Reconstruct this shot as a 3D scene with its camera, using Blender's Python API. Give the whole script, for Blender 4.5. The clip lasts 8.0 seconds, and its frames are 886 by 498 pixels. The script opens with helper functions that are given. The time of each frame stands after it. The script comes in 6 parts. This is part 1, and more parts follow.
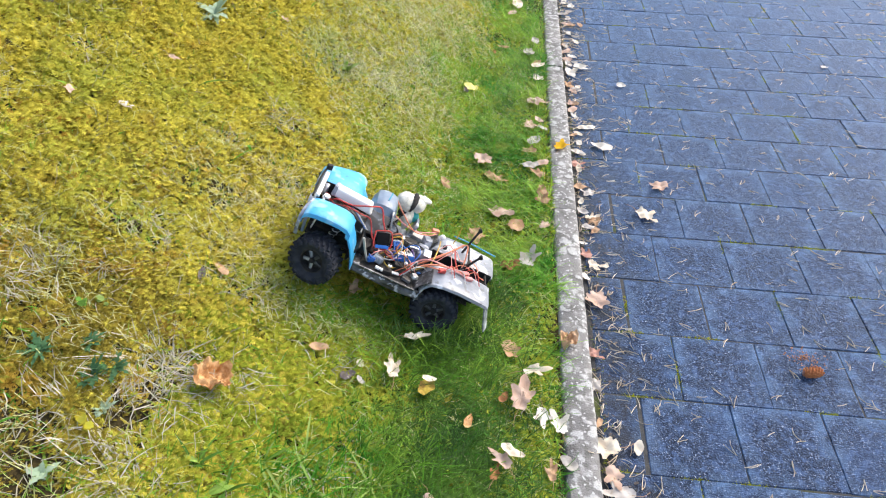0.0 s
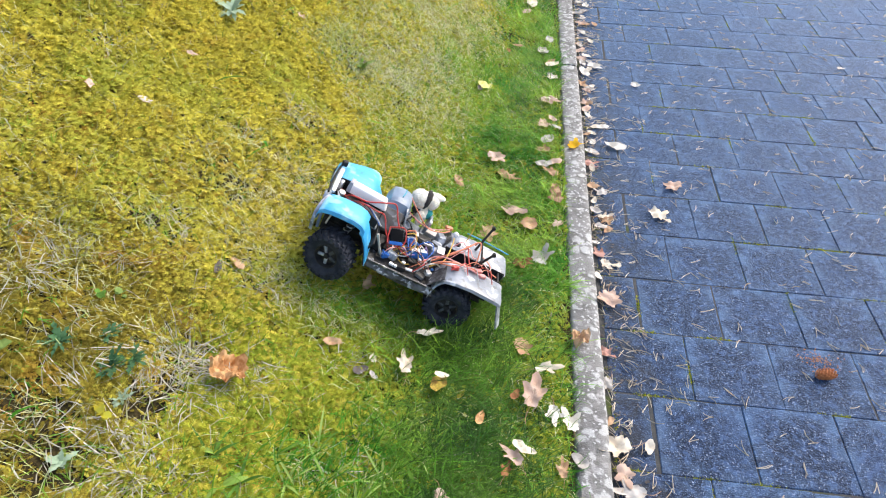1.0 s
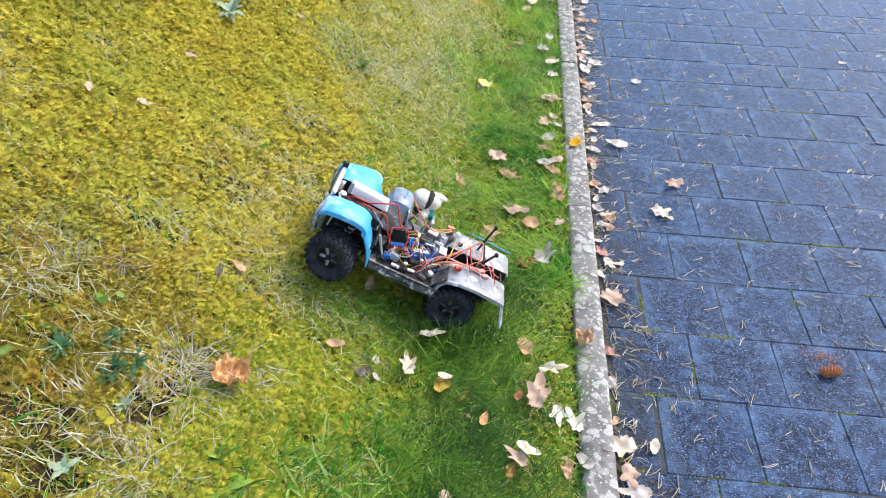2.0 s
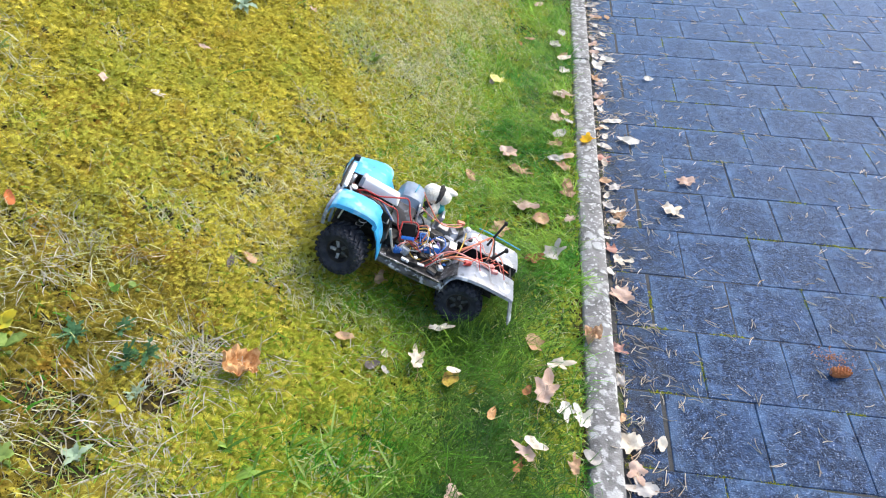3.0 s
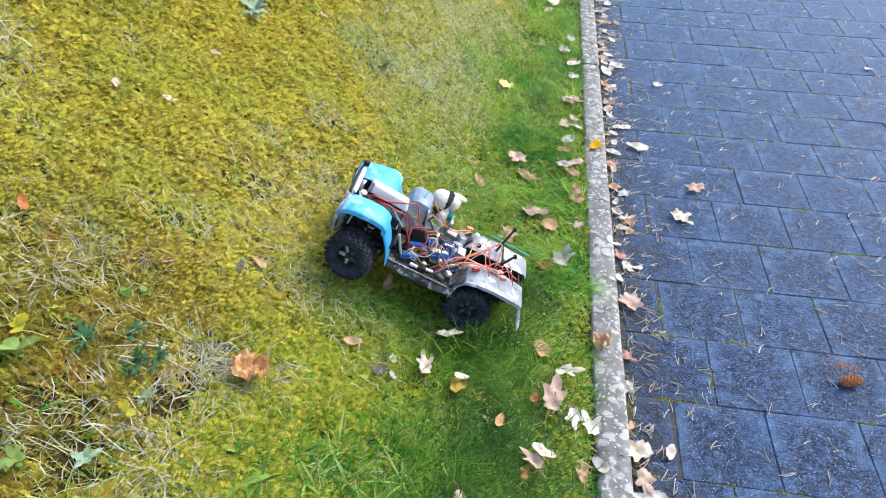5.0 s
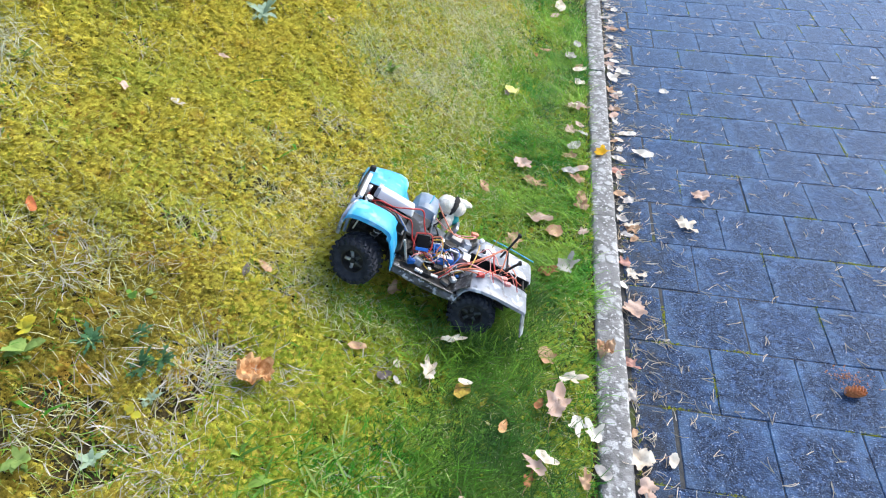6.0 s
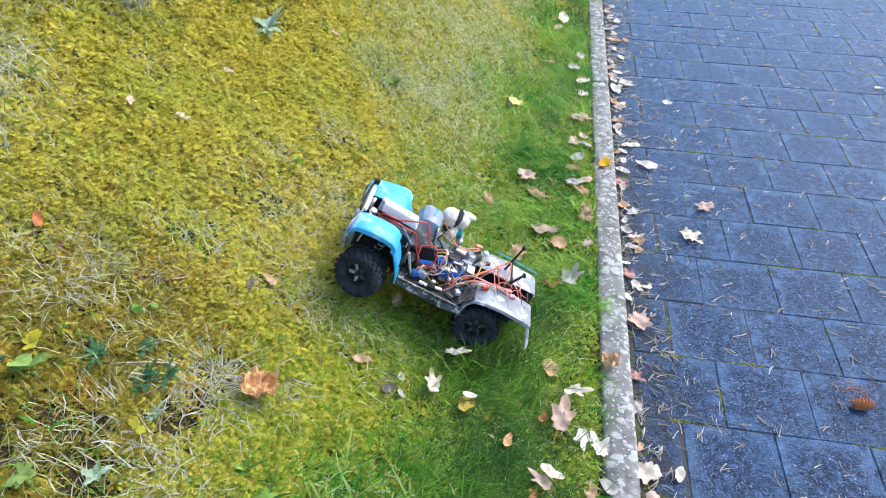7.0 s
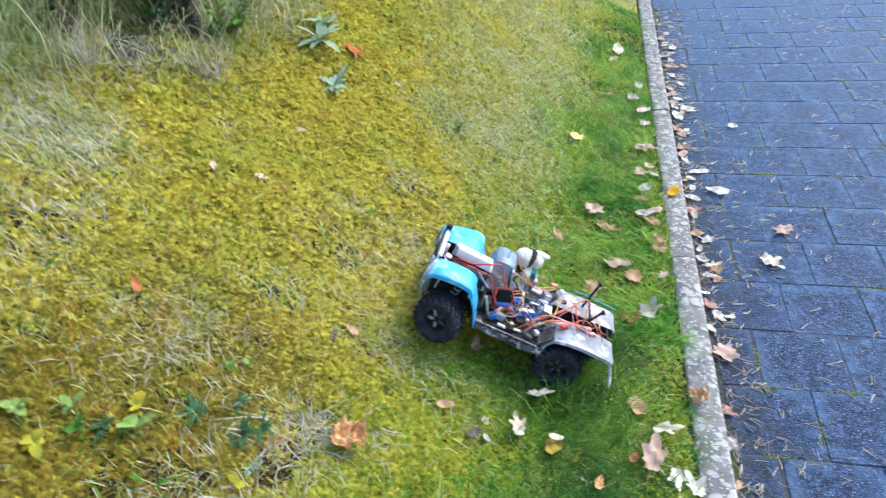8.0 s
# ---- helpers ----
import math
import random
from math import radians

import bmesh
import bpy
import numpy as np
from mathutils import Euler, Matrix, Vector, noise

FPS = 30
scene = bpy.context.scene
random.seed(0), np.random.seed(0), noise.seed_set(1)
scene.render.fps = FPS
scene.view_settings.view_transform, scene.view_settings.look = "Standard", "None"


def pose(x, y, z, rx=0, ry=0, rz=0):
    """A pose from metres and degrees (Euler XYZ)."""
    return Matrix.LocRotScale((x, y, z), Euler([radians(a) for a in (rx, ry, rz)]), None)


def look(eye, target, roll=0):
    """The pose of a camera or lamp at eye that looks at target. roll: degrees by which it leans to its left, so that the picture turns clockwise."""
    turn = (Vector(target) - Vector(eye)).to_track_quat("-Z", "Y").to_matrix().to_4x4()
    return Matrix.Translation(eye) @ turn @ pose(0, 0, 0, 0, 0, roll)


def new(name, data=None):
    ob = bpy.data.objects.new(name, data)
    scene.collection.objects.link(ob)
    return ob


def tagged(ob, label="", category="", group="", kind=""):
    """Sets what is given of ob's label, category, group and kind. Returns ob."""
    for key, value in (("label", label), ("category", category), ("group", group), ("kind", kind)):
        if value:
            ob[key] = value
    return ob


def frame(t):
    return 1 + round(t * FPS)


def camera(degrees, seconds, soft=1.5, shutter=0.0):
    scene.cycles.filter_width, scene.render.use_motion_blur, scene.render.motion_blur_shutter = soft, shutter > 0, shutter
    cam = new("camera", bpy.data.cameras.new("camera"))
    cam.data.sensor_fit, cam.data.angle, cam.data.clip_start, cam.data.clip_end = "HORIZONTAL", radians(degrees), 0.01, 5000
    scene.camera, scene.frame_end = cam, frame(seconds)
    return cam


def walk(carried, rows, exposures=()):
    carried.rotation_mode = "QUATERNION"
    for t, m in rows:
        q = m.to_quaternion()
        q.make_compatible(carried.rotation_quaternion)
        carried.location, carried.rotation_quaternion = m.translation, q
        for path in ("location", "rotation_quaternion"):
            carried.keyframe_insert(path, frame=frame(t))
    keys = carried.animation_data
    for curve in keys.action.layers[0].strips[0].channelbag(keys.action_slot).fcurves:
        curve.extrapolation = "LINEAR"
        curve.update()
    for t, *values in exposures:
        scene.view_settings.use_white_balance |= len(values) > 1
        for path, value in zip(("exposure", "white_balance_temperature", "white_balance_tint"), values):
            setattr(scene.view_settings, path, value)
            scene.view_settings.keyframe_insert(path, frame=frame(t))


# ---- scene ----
cam = camera(66.1, 8.0, soft=1.1, shutter=0.4)

PATH = [
    (0, (-0.265, -1.016, 1.248), (-0.403, 0.51, -0.039), 1.3),
    (0.5, (-0.274, -1.022, 1.249), (-0.419, 0.499, -0.041), 1.7),
    (1, (-0.273, -1.025, 1.251), (-0.439, 0.494, -0.04), 1.3),
    (1.5, (-0.274, -1.015, 1.252), (-0.439, 0.503, -0.04), 0.7),
    (3, (-0.283, -1.02, 1.251), (-0.471, 0.483, -0.055), 1.0),
    (3.5, (-0.28, -1.022, 1.256), (-0.488, 0.478, -0.05), 0.9),
    (4, (-0.284, -1.023, 1.255), (-0.486, 0.485, -0.043), 0.9),
    (5.5, (-0.287, -1.017, 1.26), (-0.505, 0.488, -0.039), 0.8),
    (6, (-0.291, -1.017, 1.264), (-0.512, 0.493, -0.029), 1.2),
    (6.5, (-0.291, -1.014, 1.265), (-0.514, 0.501, -0.021), 1.6),
    (7, (-0.291, -1.013, 1.271), (-0.528, 0.512, -0.001), 0.7),
    (7.5, (-0.308, -1.018, 1.274), (-0.596, 0.524, 0.034), -1.0),
    (8, (-0.326, -1.019, 1.296), (-0.743, 0.539, 0.113), -6.4),
]
walk(cam, [(t, look(eye, target, roll)) for t, eye, target, roll in PATH], [(0, 1.36, 6950, 10), (3, 1.36, 6600, 9), (6, 1.33, 6300, 8), (8, 1.34, 6050, 7)])

# ---- light ----
world = bpy.data.worlds.new("sky")
scene.world = world
world.use_nodes = True
wn = world.node_tree
sky = wn.nodes.new("ShaderNodeTexSky")
sky.sky_type, sky.sun_disc = "NISHITA", False
sky.sun_elevation, sky.sun_rotation = radians(45), radians(52)
sky.air_density, sky.dust_density, sky.ozone_density = 1.0, 2.5, 1.0
wn.nodes["Background"].inputs[1].default_value = 0.15
wn.links.new(sky.outputs[0], wn.nodes["Background"].inputs[0])
sun_data = bpy.data.lights.new("sun", "SUN")
sun_data.energy, sun_data.angle, sun_data.color = 1.05, radians(40), (1.0, 0.98, 0.96)
sun = new("sun", sun_data)
sun.matrix_world = look((4.3, 3.4, 5.4), (0, 0, 0))

# ---- materials ----
def spot(nt, world):
    """Where a texture is read: in the object's own space, or in the place's."""
    if world:
        return nt.nodes.new("ShaderNodeNewGeometry").outputs["Position"]
    return nt.nodes.new("ShaderNodeTexCoord").outputs["Object"]


def mat(name, col, col2=None, scale=40.0, rough=0.7, metal=0.0, bump=0.0, bump_scale=None, island=0.0, obj=0.0, detail=4.0, spec=0.5, world=False):
    """Principled material: two colours mixed by noise, with random lightness per island or per object and a fine relief."""
    m = bpy.data.materials.new(name)
    m.use_nodes = True
    nt = m.node_tree
    b = nt.nodes["Principled BSDF"]
    b.inputs["Roughness"].default_value, b.inputs["Metallic"].default_value = rough, metal
    b.inputs["Specular IOR Level"].default_value = spec
    here = spot(nt, world)
    n = nt.nodes.new("ShaderNodeTexNoise")
    n.inputs["Scale"].default_value, n.inputs["Detail"].default_value = scale, detail
    nt.links.new(here, n.inputs["Vector"])
    r = nt.nodes.new("ShaderNodeValToRGB")
    r.color_ramp.elements[0].position, r.color_ramp.elements[1].position = 0.36, 0.64
    r.color_ramp.elements[0].color = (*col, 1)
    r.color_ramp.elements[1].color = (*(col2 or [c * 0.75 for c in col]), 1)
    nt.links.new(n.outputs["Fac"], r.inputs["Fac"])
    out = r.outputs["Color"]
    for kind, amount in (("island", island), ("obj", obj)):
        if amount:
            src = nt.nodes.new("ShaderNodeNewGeometry" if kind == "island" else "ShaderNodeObjectInfo")
            mr = nt.nodes.new("ShaderNodeMapRange")
            mr.inputs["To Min"].default_value, mr.inputs["To Max"].default_value = 1 - amount, 1 + amount
            nt.links.new(src.outputs["Random Per Island" if kind == "island" else "Random"], mr.inputs["Value"])
            hsv = nt.nodes.new("ShaderNodeHueSaturation")
            nt.links.new(mr.outputs[0], hsv.inputs["Value"])
            nt.links.new(out, hsv.inputs["Color"])
            out = hsv.outputs["Color"]
    nt.links.new(out, b.inputs["Base Color"])
    if bump:
        nb = nt.nodes.new("ShaderNodeTexNoise")
        nb.inputs["Scale"].default_value, nb.inputs["Detail"].default_value = bump_scale or scale * 4, 5
        nt.links.new(here, nb.inputs["Vector"])
        bp = nt.nodes.new("ShaderNodeBump")
        bp.inputs["Strength"].default_value, bp.inputs["Distance"].default_value = bump, 0.003
        nt.links.new(nb.outputs["Fac"], bp.inputs["Height"])
        nt.links.new(bp.outputs["Normal"], b.inputs["Normal"])
    return m


def over(m, col, scale, low, high, texture="ShaderNodeTexNoise", world=False, strength=1.0, warp=0.0):
    """Lays a second colour over a material where a texture passes a threshold (specks, lichen, stains)."""
    nt = m.node_tree
    b = nt.nodes["Principled BSDF"]
    old = b.inputs["Base Color"].links[0].from_socket
    here = spot(nt, world)
    n = nt.nodes.new(texture)
    n.inputs["Scale"].default_value = scale
    nt.links.new(here, n.inputs["Vector"])
    if warp:
        wnz = nt.nodes.new("ShaderNodeTexNoise")
        wnz.inputs["Scale"].default_value, wnz.inputs["Detail"].default_value = scale * 0.9, 3
        nt.links.new(here, wnz.inputs["Vector"])
        vm = nt.nodes.new("ShaderNodeVectorMath")
        vm.operation = "MULTIPLY_ADD"
        nt.links.new(wnz.outputs["Color"], vm.inputs[0])
        vm.inputs[1].default_value = (warp / scale,) * 3
        nt.links.new(here, vm.inputs[2])
        nt.links.new(vm.outputs[0], n.inputs["Vector"])
    mr = nt.nodes.new("ShaderNodeMapRange")
    mr.interpolation_type = "SMOOTHSTEP"
    for key, v in (("From Min", low), ("From Max", high), ("To Min", 0.0), ("To Max", strength)):
        mr.inputs[key].default_value = v
    nt.links.new(n.outputs["Fac" if texture == "ShaderNodeTexNoise" else "Distance"], mr.inputs["Value"])
    mix = nt.nodes.new("ShaderNodeMix")
    mix.data_type = "RGBA"
    nt.links.new(mr.outputs[0], mix.inputs[0])
    nt.links.new(old, mix.inputs[6])
    mix.inputs[7].default_value = (*col, 1)
    nt.links.new(mix.outputs[2], b.inputs["Base Color"])
    return m


def leafy(m, amount=0.25):
    """Lets some light pass through blades and leaves."""
    nt = m.node_tree
    b = nt.nodes["Principled BSDF"]
    tr = nt.nodes.new("ShaderNodeBsdfTranslucent")
    nt.links.new(b.inputs["Base Color"].links[0].from_socket, tr.inputs["Color"])
    mx = nt.nodes.new("ShaderNodeMixShader")
    mx.inputs[0].default_value = amount
    nt.links.new(b.outputs[0], mx.inputs[1])
    nt.links.new(tr.outputs[0], mx.inputs[2])
    nt.links.new(mx.outputs[0], nt.nodes["Material Output"].inputs["Surface"])
    return m


SOIL = over(mat("soil and thatch", (0.05, 0.038, 0.016), (0.028, 0.024, 0.01), 40, 0.95, bump=1.0, bump_scale=220, spec=0.08), (0.02, 0.016, 0.008), 90, 0.48, 0.6)
MOSS = leafy(over(over(mat("moss", (0.62, 0.54, 0.085), (0.5, 0.46, 0.07), 26, 0.85, island=0.17, spec=0.08), (0.5, 0.32, 0.06), 11, 0.55, 0.72, strength=0.55), (0.42, 0.46, 0.075), 5, 0.48, 0.66, strength=0.6), 0.35)
MOSS_OLD = leafy(over(mat("browning moss", (0.34, 0.265, 0.04), (0.2, 0.17, 0.028), 14, 0.9, island=0.2, spec=0.06), (0.4, 0.235, 0.04), 9, 0.52, 0.66, strength=0.7), 0.25)
CARPET = over(mat("moss carpet", (0.42, 0.37, 0.05), (0.19, 0.17, 0.028), 60, 0.9, bump=1.0, bump_scale=260, spec=0.05, detail=6), (0.24, 0.14, 0.025), 15, 0.54, 0.7, strength=0.6)
MOSS_GREEN = leafy(over(mat("green moss", (0.27, 0.34, 0.036), (0.4, 0.42, 0.048), 20, 0.85, island=0.22, spec=0.08), (0.42, 0.42, 0.05), 9, 0.56, 0.72, strength=0.5), 0.35)
GRASS = leafy(over(mat("grass", (0.06, 0.25, 0.02), (0.28, 0.46, 0.055), 5, 0.55, island=0.4, spec=0.18), (0.4, 0.45, 0.08), 13, 0.55, 0.72, strength=0.6), 0.35)
DARK_GRASS = leafy(mat("dark fine grass", (0.042, 0.12, 0.016), (0.115, 0.23, 0.026), 9, 0.5, island=0.4, spec=0.35), 0.3)
BROAD = leafy(mat("broad grass", (0.22, 0.38, 0.06), (0.33, 0.45, 0.11), 25, 0.5, island=0.25, obj=0.25, spec=0.35), 0.3)
PALE_GRASS = leafy(mat("pale grass", (0.4, 0.45, 0.17), (0.56, 0.55, 0.3), 12, 0.5, island=0.35, spec=0.4), 0.25)
FADED = leafy(mat("fading grass", (0.55, 0.48, 0.22), (0.62, 0.57, 0.36), 14, 0.7, island=0.35, spec=0.25), 0.25)
BLEACHED = leafy(mat("grey-green dry grass", (0.42, 0.46, 0.27), (0.62, 0.6, 0.46), 12, 0.6, island=0.35, spec=0.3), 0.25)
STRAW = leafy(mat("dry grass", (0.52, 0.47, 0.37), (0.34, 0.3, 0.21), 20, 0.8, island=0.3, spec=0.25), 0.2)
STRAW_WHITE = leafy(mat("bleached grass", (0.55, 0.52, 0.45), (0.33, 0.31, 0.24), 20, 0.8, island=0.3, spec=0.25), 0.2)
TURF = over(over(mat("mossy turf", (0.27, 0.235, 0.032), (0.15, 0.155, 0.022), 3, 0.9, bump=1.0, bump_scale=60, detail=10), (0.14, 0.17, 0.025), 0.9, 0.48, 0.65, strength=0.8, world=True), (0.08, 0.085, 0.018), 45, 0.52, 0.66, strength=0.8, world=True)
TALL = leafy(mat("tall grass", (0.31, 0.4, 0.14), (0.58, 0.58, 0.36), 8, 0.6, island=0.5, spec=0.3))
WEED = leafy(mat("weed leaf", (0.08, 0.2, 0.025), (0.13, 0.26, 0.04), 60, 0.75, bump=0.3, island=0.2, obj=0.25, spec=0.2))
WEED_DARK = leafy(mat("dark weed leaf", (0.05, 0.13, 0.05), (0.09, 0.2, 0.09), 60, 0.75, bump=0.3, island=0.2, obj=0.2, spec=0.2))
WEED_PALE = leafy(mat("pale weed leaf", (0.29, 0.4, 0.11), (0.19, 0.3, 0.07), 60, 0.75, bump=0.3, island=0.2, obj=0.2, spec=0.2))
WEED_BLUE = leafy(mat("bluish weed leaf", (0.33, 0.45, 0.3), (0.42, 0.54, 0.4), 60, 0.75, bump=0.3, island=0.2, spec=0.2))
WEED_YELLOW = leafy(mat("yellowing weed leaf", (0.56, 0.46, 0.03), (0.32, 0.36, 0.05), 40, 0.75, bump=0.3, island=0.2, obj=0.2, spec=0.2))
WOOD = mat("twig bark", (0.075, 0.056, 0.045), (0.13, 0.1, 0.08), 60, 0.9, bump=0.6)
SLAB = mat("concrete paving", (0.006, 0.012, 0.032), (0.012, 0.026, 0.062), 30, 0.42, bump=1.0, bump_scale=300, obj=0.22, spec=0.1, world=True)
# the blue sheen stands in for sky glare on the far paving
sheen = SLAB.node_tree.nodes["Principled BSDF"].inputs
sheen["Sheen Weight"].default_value, sheen["Sheen Roughness"].default_value, sheen["Sheen Tint"].default_value = 0.46, 0.45, (0.27, 0.54, 1.0, 1.0)


def worn(m, col, attribute, amount):
    """Paler scuffed rims, broken up by noise, where the mesh says that it is worn."""
    nt = m.node_tree
    b = nt.nodes["Principled BSDF"]
    old = b.inputs["Base Color"].links[0].from_socket
    at = nt.nodes.new("ShaderNodeAttribute")
    at.attribute_name = attribute
    n = nt.nodes.new("ShaderNodeTexNoise")
    n.inputs["Scale"].default_value, n.inputs["Detail"].default_value = 22, 8
    nt.links.new(spot(nt, True), n.inputs["Vector"])
    mr = nt.nodes.new("ShaderNodeMapRange")
    for key, v in (("From Min", 0.38), ("From Max", 0.62), ("To Min", 0.0), ("To Max", amount)):
        mr.inputs[key].default_value = v
    nt.links.new(n.outputs["Fac"], mr.inputs["Value"])
    mul = nt.nodes.new("ShaderNodeMath")
    mul.operation = "MULTIPLY"
    nt.links.new(mr.outputs[0], mul.inputs[0])
    nt.links.new(at.outputs["Fac"], mul.inputs[1])
    mix = nt.nodes.new("ShaderNodeMix")
    mix.data_type = "RGBA"
    nt.links.new(mul.outputs[0], mix.inputs[0])
    nt.links.new(old, mix.inputs[6])
    mix.inputs[7].default_value = (*col, 1)
    nt.links.new(mix.outputs[2], b.inputs["Base Color"])


worn(SLAB, (0.03, 0.028, 0.024), "dirt", 1.0)
over(SLAB, (0.045, 0.09, 0.19), 230, 0.46, 0.22, "ShaderNodeTexVoronoi", strength=0.75, warp=1.9, world=True)
over(SLAB, (0.003, 0.007, 0.022), 150, 0.46, 0.56, strength=0.95, world=True)
over(SLAB, (0.045, 0.09, 0.2), 48, 0.5, 0.64, strength=0.6, world=True)
over(SLAB, (0.2, 0.29, 0.48), 205, 0.31, 0.13, "ShaderNodeTexVoronoi", strength=0.8, warp=2.2, world=True)
over(SLAB, (0.48, 0.57, 0.72), 150, 0.22, 0.09, "ShaderNodeTexVoronoi", strength=0.85, warp=2.2, world=True)
over(SLAB, (0.04, 0.08, 0.18), 5, 0.52, 0.75, strength=0.4, world=True)
over(SLAB, (0.003, 0.006, 0.02), 85, 0.5, 0.62, strength=0.45, world=True)
worn(SLAB, (0.1, 0.178, 0.315), "wear", 0.7)
over(SLAB, (0.3, 0.4, 0.58), 130, 0.2, 0.08, "ShaderNodeTexVoronoi", strength=0.6, warp=2.2, world=True)
worn(SLAB, (0.022, 0.021, 0.02), "dirt", 0.6)
JOINT = over(mat("joint sand", (0.036, 0.038, 0.042), (0.065, 0.062, 0.055), 70, 0.9, bump=0.8, bump_scale=500), (0.07, 0.09, 0.012), 9, 0.58, 0.66, strength=0.8)
JOINT_MOSS = leafy(mat("joint moss", (0.26, 0.32, 0.015), (0.4, 0.4, 0.02), 40, 0.9, island=0.35, spec=0.15), 0.15)
KERB = mat("kerb concrete", (0.135, 0.13, 0.125), (0.24, 0.235, 0.225), 22, 0.9, bump=0.9, bump_scale=260, obj=0.06, world=True)
over(KERB, (0.1, 0.096, 0.085), 34, 0.5, 0.64, strength=0.7, world=True)
over(KERB, (0.5, 0.5, 0.485), 36, 0.5, 0.3, "ShaderNodeTexVoronoi", strength=0.7, warp=1.7, world=True)
over(KERB, (0.2, 0.195, 0.185), 16, 0.5, 0.6, strength=0.65, world=True)
over(KERB, (0.56, 0.56, 0.55), 80, 0.34, 0.16, "ShaderNodeTexVoronoi", strength=0.75, warp=1.5, world=True)
over(KERB, (0.12, 0.15, 0.06), 6, 0.6, 0.72, strength=0.4, world=True)
NEEDLE = mat("pine needle", (0.5, 0.38, 0.25), (0.72, 0.62, 0.48), 30, 0.6, island=0.35)
CONE = mat("pine cone", (0.4, 0.13, 0.04), (0.52, 0.2, 0.07), 120, 0.75, bump=0.4, island=0.3)
LEAF = {}
LEAF["cream"] = mat("cream leaf", (0.76, 0.69, 0.56), (0.66, 0.54, 0.4), 45, 0.65, bump=0.4, bump_scale=160, obj=0.12)
LEAF["white"] = mat("bleached leaf", (0.76, 0.72, 0.65), (0.64, 0.58, 0.48), 45, 0.65, bump=0.4, bump_scale=160, obj=0.1)
LEAF["pale"] = mat("pale grey leaf", (0.56, 0.52, 0.47), (0.44, 0.39, 0.34), 45, 0.7, bump=0.5, bump_scale=160, obj=0.12)
LEAF["blush"] = mat("pinkish leaf", (0.62, 0.46, 0.37), (0.52, 0.35, 0.26), 40, 0.65, bump=0.4, bump_scale=160, obj=0.12)
LEAF["rose"] = mat("rosy brown leaf", (0.6, 0.35, 0.28), (0.46, 0.22, 0.16), 40, 0.65, bump=0.4, bump_scale=160, obj=0.12)
LEAF["tan"] = mat("tan leaf", (0.54, 0.36, 0.22), (0.4, 0.23, 0.13), 40, 0.7, bump=0.5, bump_scale=160, obj=0.15)
LEAF["rust"] = mat("rust leaf", (0.4, 0.19, 0.08), (0.27, 0.11, 0.05), 40, 0.7, bump=0.5, bump_scale=160, obj=0.12)
LEAF["orange"] = mat("orange leaf", (0.74, 0.45, 0.22), (0.44, 0.2, 0.07), 70, 0.65, bump=0.5, bump_scale=160)
LEAF["yellow"] = mat("yellow-brown leaf", (0.6, 0.46, 0.08), (0.32, 0.2, 0.05), 80, 0.65, bump=0.4, bump_scale=160, obj=0.12)
LEAF["gold"] = mat("golden leaf", (0.75, 0.46, 0.02), (0.6, 0.32, 0.02), 60, 0.6, bump=0.3, bump_scale=160)
LEAF["lemon"] = mat("pale yellow leaf", (0.8, 0.74, 0.3), (0.72, 0.62, 0.2), 60, 0.6, bump=0.3, bump_scale=160)
LEAF["red"] = mat("red-orange leaf", (0.5, 0.17, 0.06), (0.36, 0.11, 0.045), 60, 0.6, bump=0.3, bump_scale=160)
LEAF["grey"] = mat("rotting leaf", (0.1, 0.085, 0.075), (0.17, 0.145, 0.13), 50, 0.7, bump=0.5, bump_scale=160)
for m in LEAF.values():
    m.node_tree.nodes["Principled BSDF"].inputs["Roughness"].default_value = 0.85
    m.node_tree.nodes["Principled BSDF"].inputs["Specular IOR Level"].default_value = 0.2
    leafy(m, 0.15)
BLUE = over(mat("blue paint", (0.03, 0.31, 0.6), (0.055, 0.39, 0.68), 14, 0.4, bump=0.15, bump_scale=120), (0.34, 0.58, 0.7), 26, 0.54, 0.68, strength=0.7)
over(BLUE, (0.02, 0.1, 0.18), 75, 0.66, 0.74, strength=0.5)
GREY = over(mat("bare grey plastic", (0.26, 0.28, 0.315), (0.17, 0.185, 0.215), 26, 0.28, bump=0.3, bump_scale=90), (0.66, 0.68, 0.71), 34, 0.5, 0.64, strength=0.8)
over(GREY, (0.09, 0.085, 0.08), 60, 0.56, 0.68, strength=0.6)
TUB = over(over(mat("muddy grey plastic", (0.19, 0.195, 0.205), (0.09, 0.09, 0.09), 22, 0.5, bump=0.4, bump_scale=90), (0.5, 0.5, 0.5), 55, 0.6, 0.7, strength=0.6), (0.07, 0.06, 0.05), 36, 0.46, 0.58, strength=0.9)
COWL = over(mat("smoky blue-grey plastic", (0.12, 0.165, 0.225), (0.19, 0.245, 0.32), 26, 0.3, bump=0.2), (0.42, 0.48, 0.55), 46, 0.6, 0.74, strength=0.5)
PANEL = mat("worn beige panel", (0.5, 0.485, 0.455), (0.4, 0.38, 0.35), 25, 0.6, bump=0.2)
DARK = mat("dirty black plastic", (0.014, 0.014, 0.016), (0.03, 0.027, 0.024), 50, 0.65, bump=0.3, spec=0.25)
RUBBER = mat("tyre rubber", (0.015, 0.018, 0.026), (0.036, 0.038, 0.048), 60, 0.75, bump=0.35, bump_scale=300, spec=0.25)
INK = mat("matt black plastic", (0.004, 0.004, 0.005), (0.007, 0.007, 0.008), 50, 0.8, spec=0.1)
STEEL = mat("bare steel", (0.7, 0.71, 0.74), (0.5, 0.5, 0.52), 40, 0.3, 0.8)
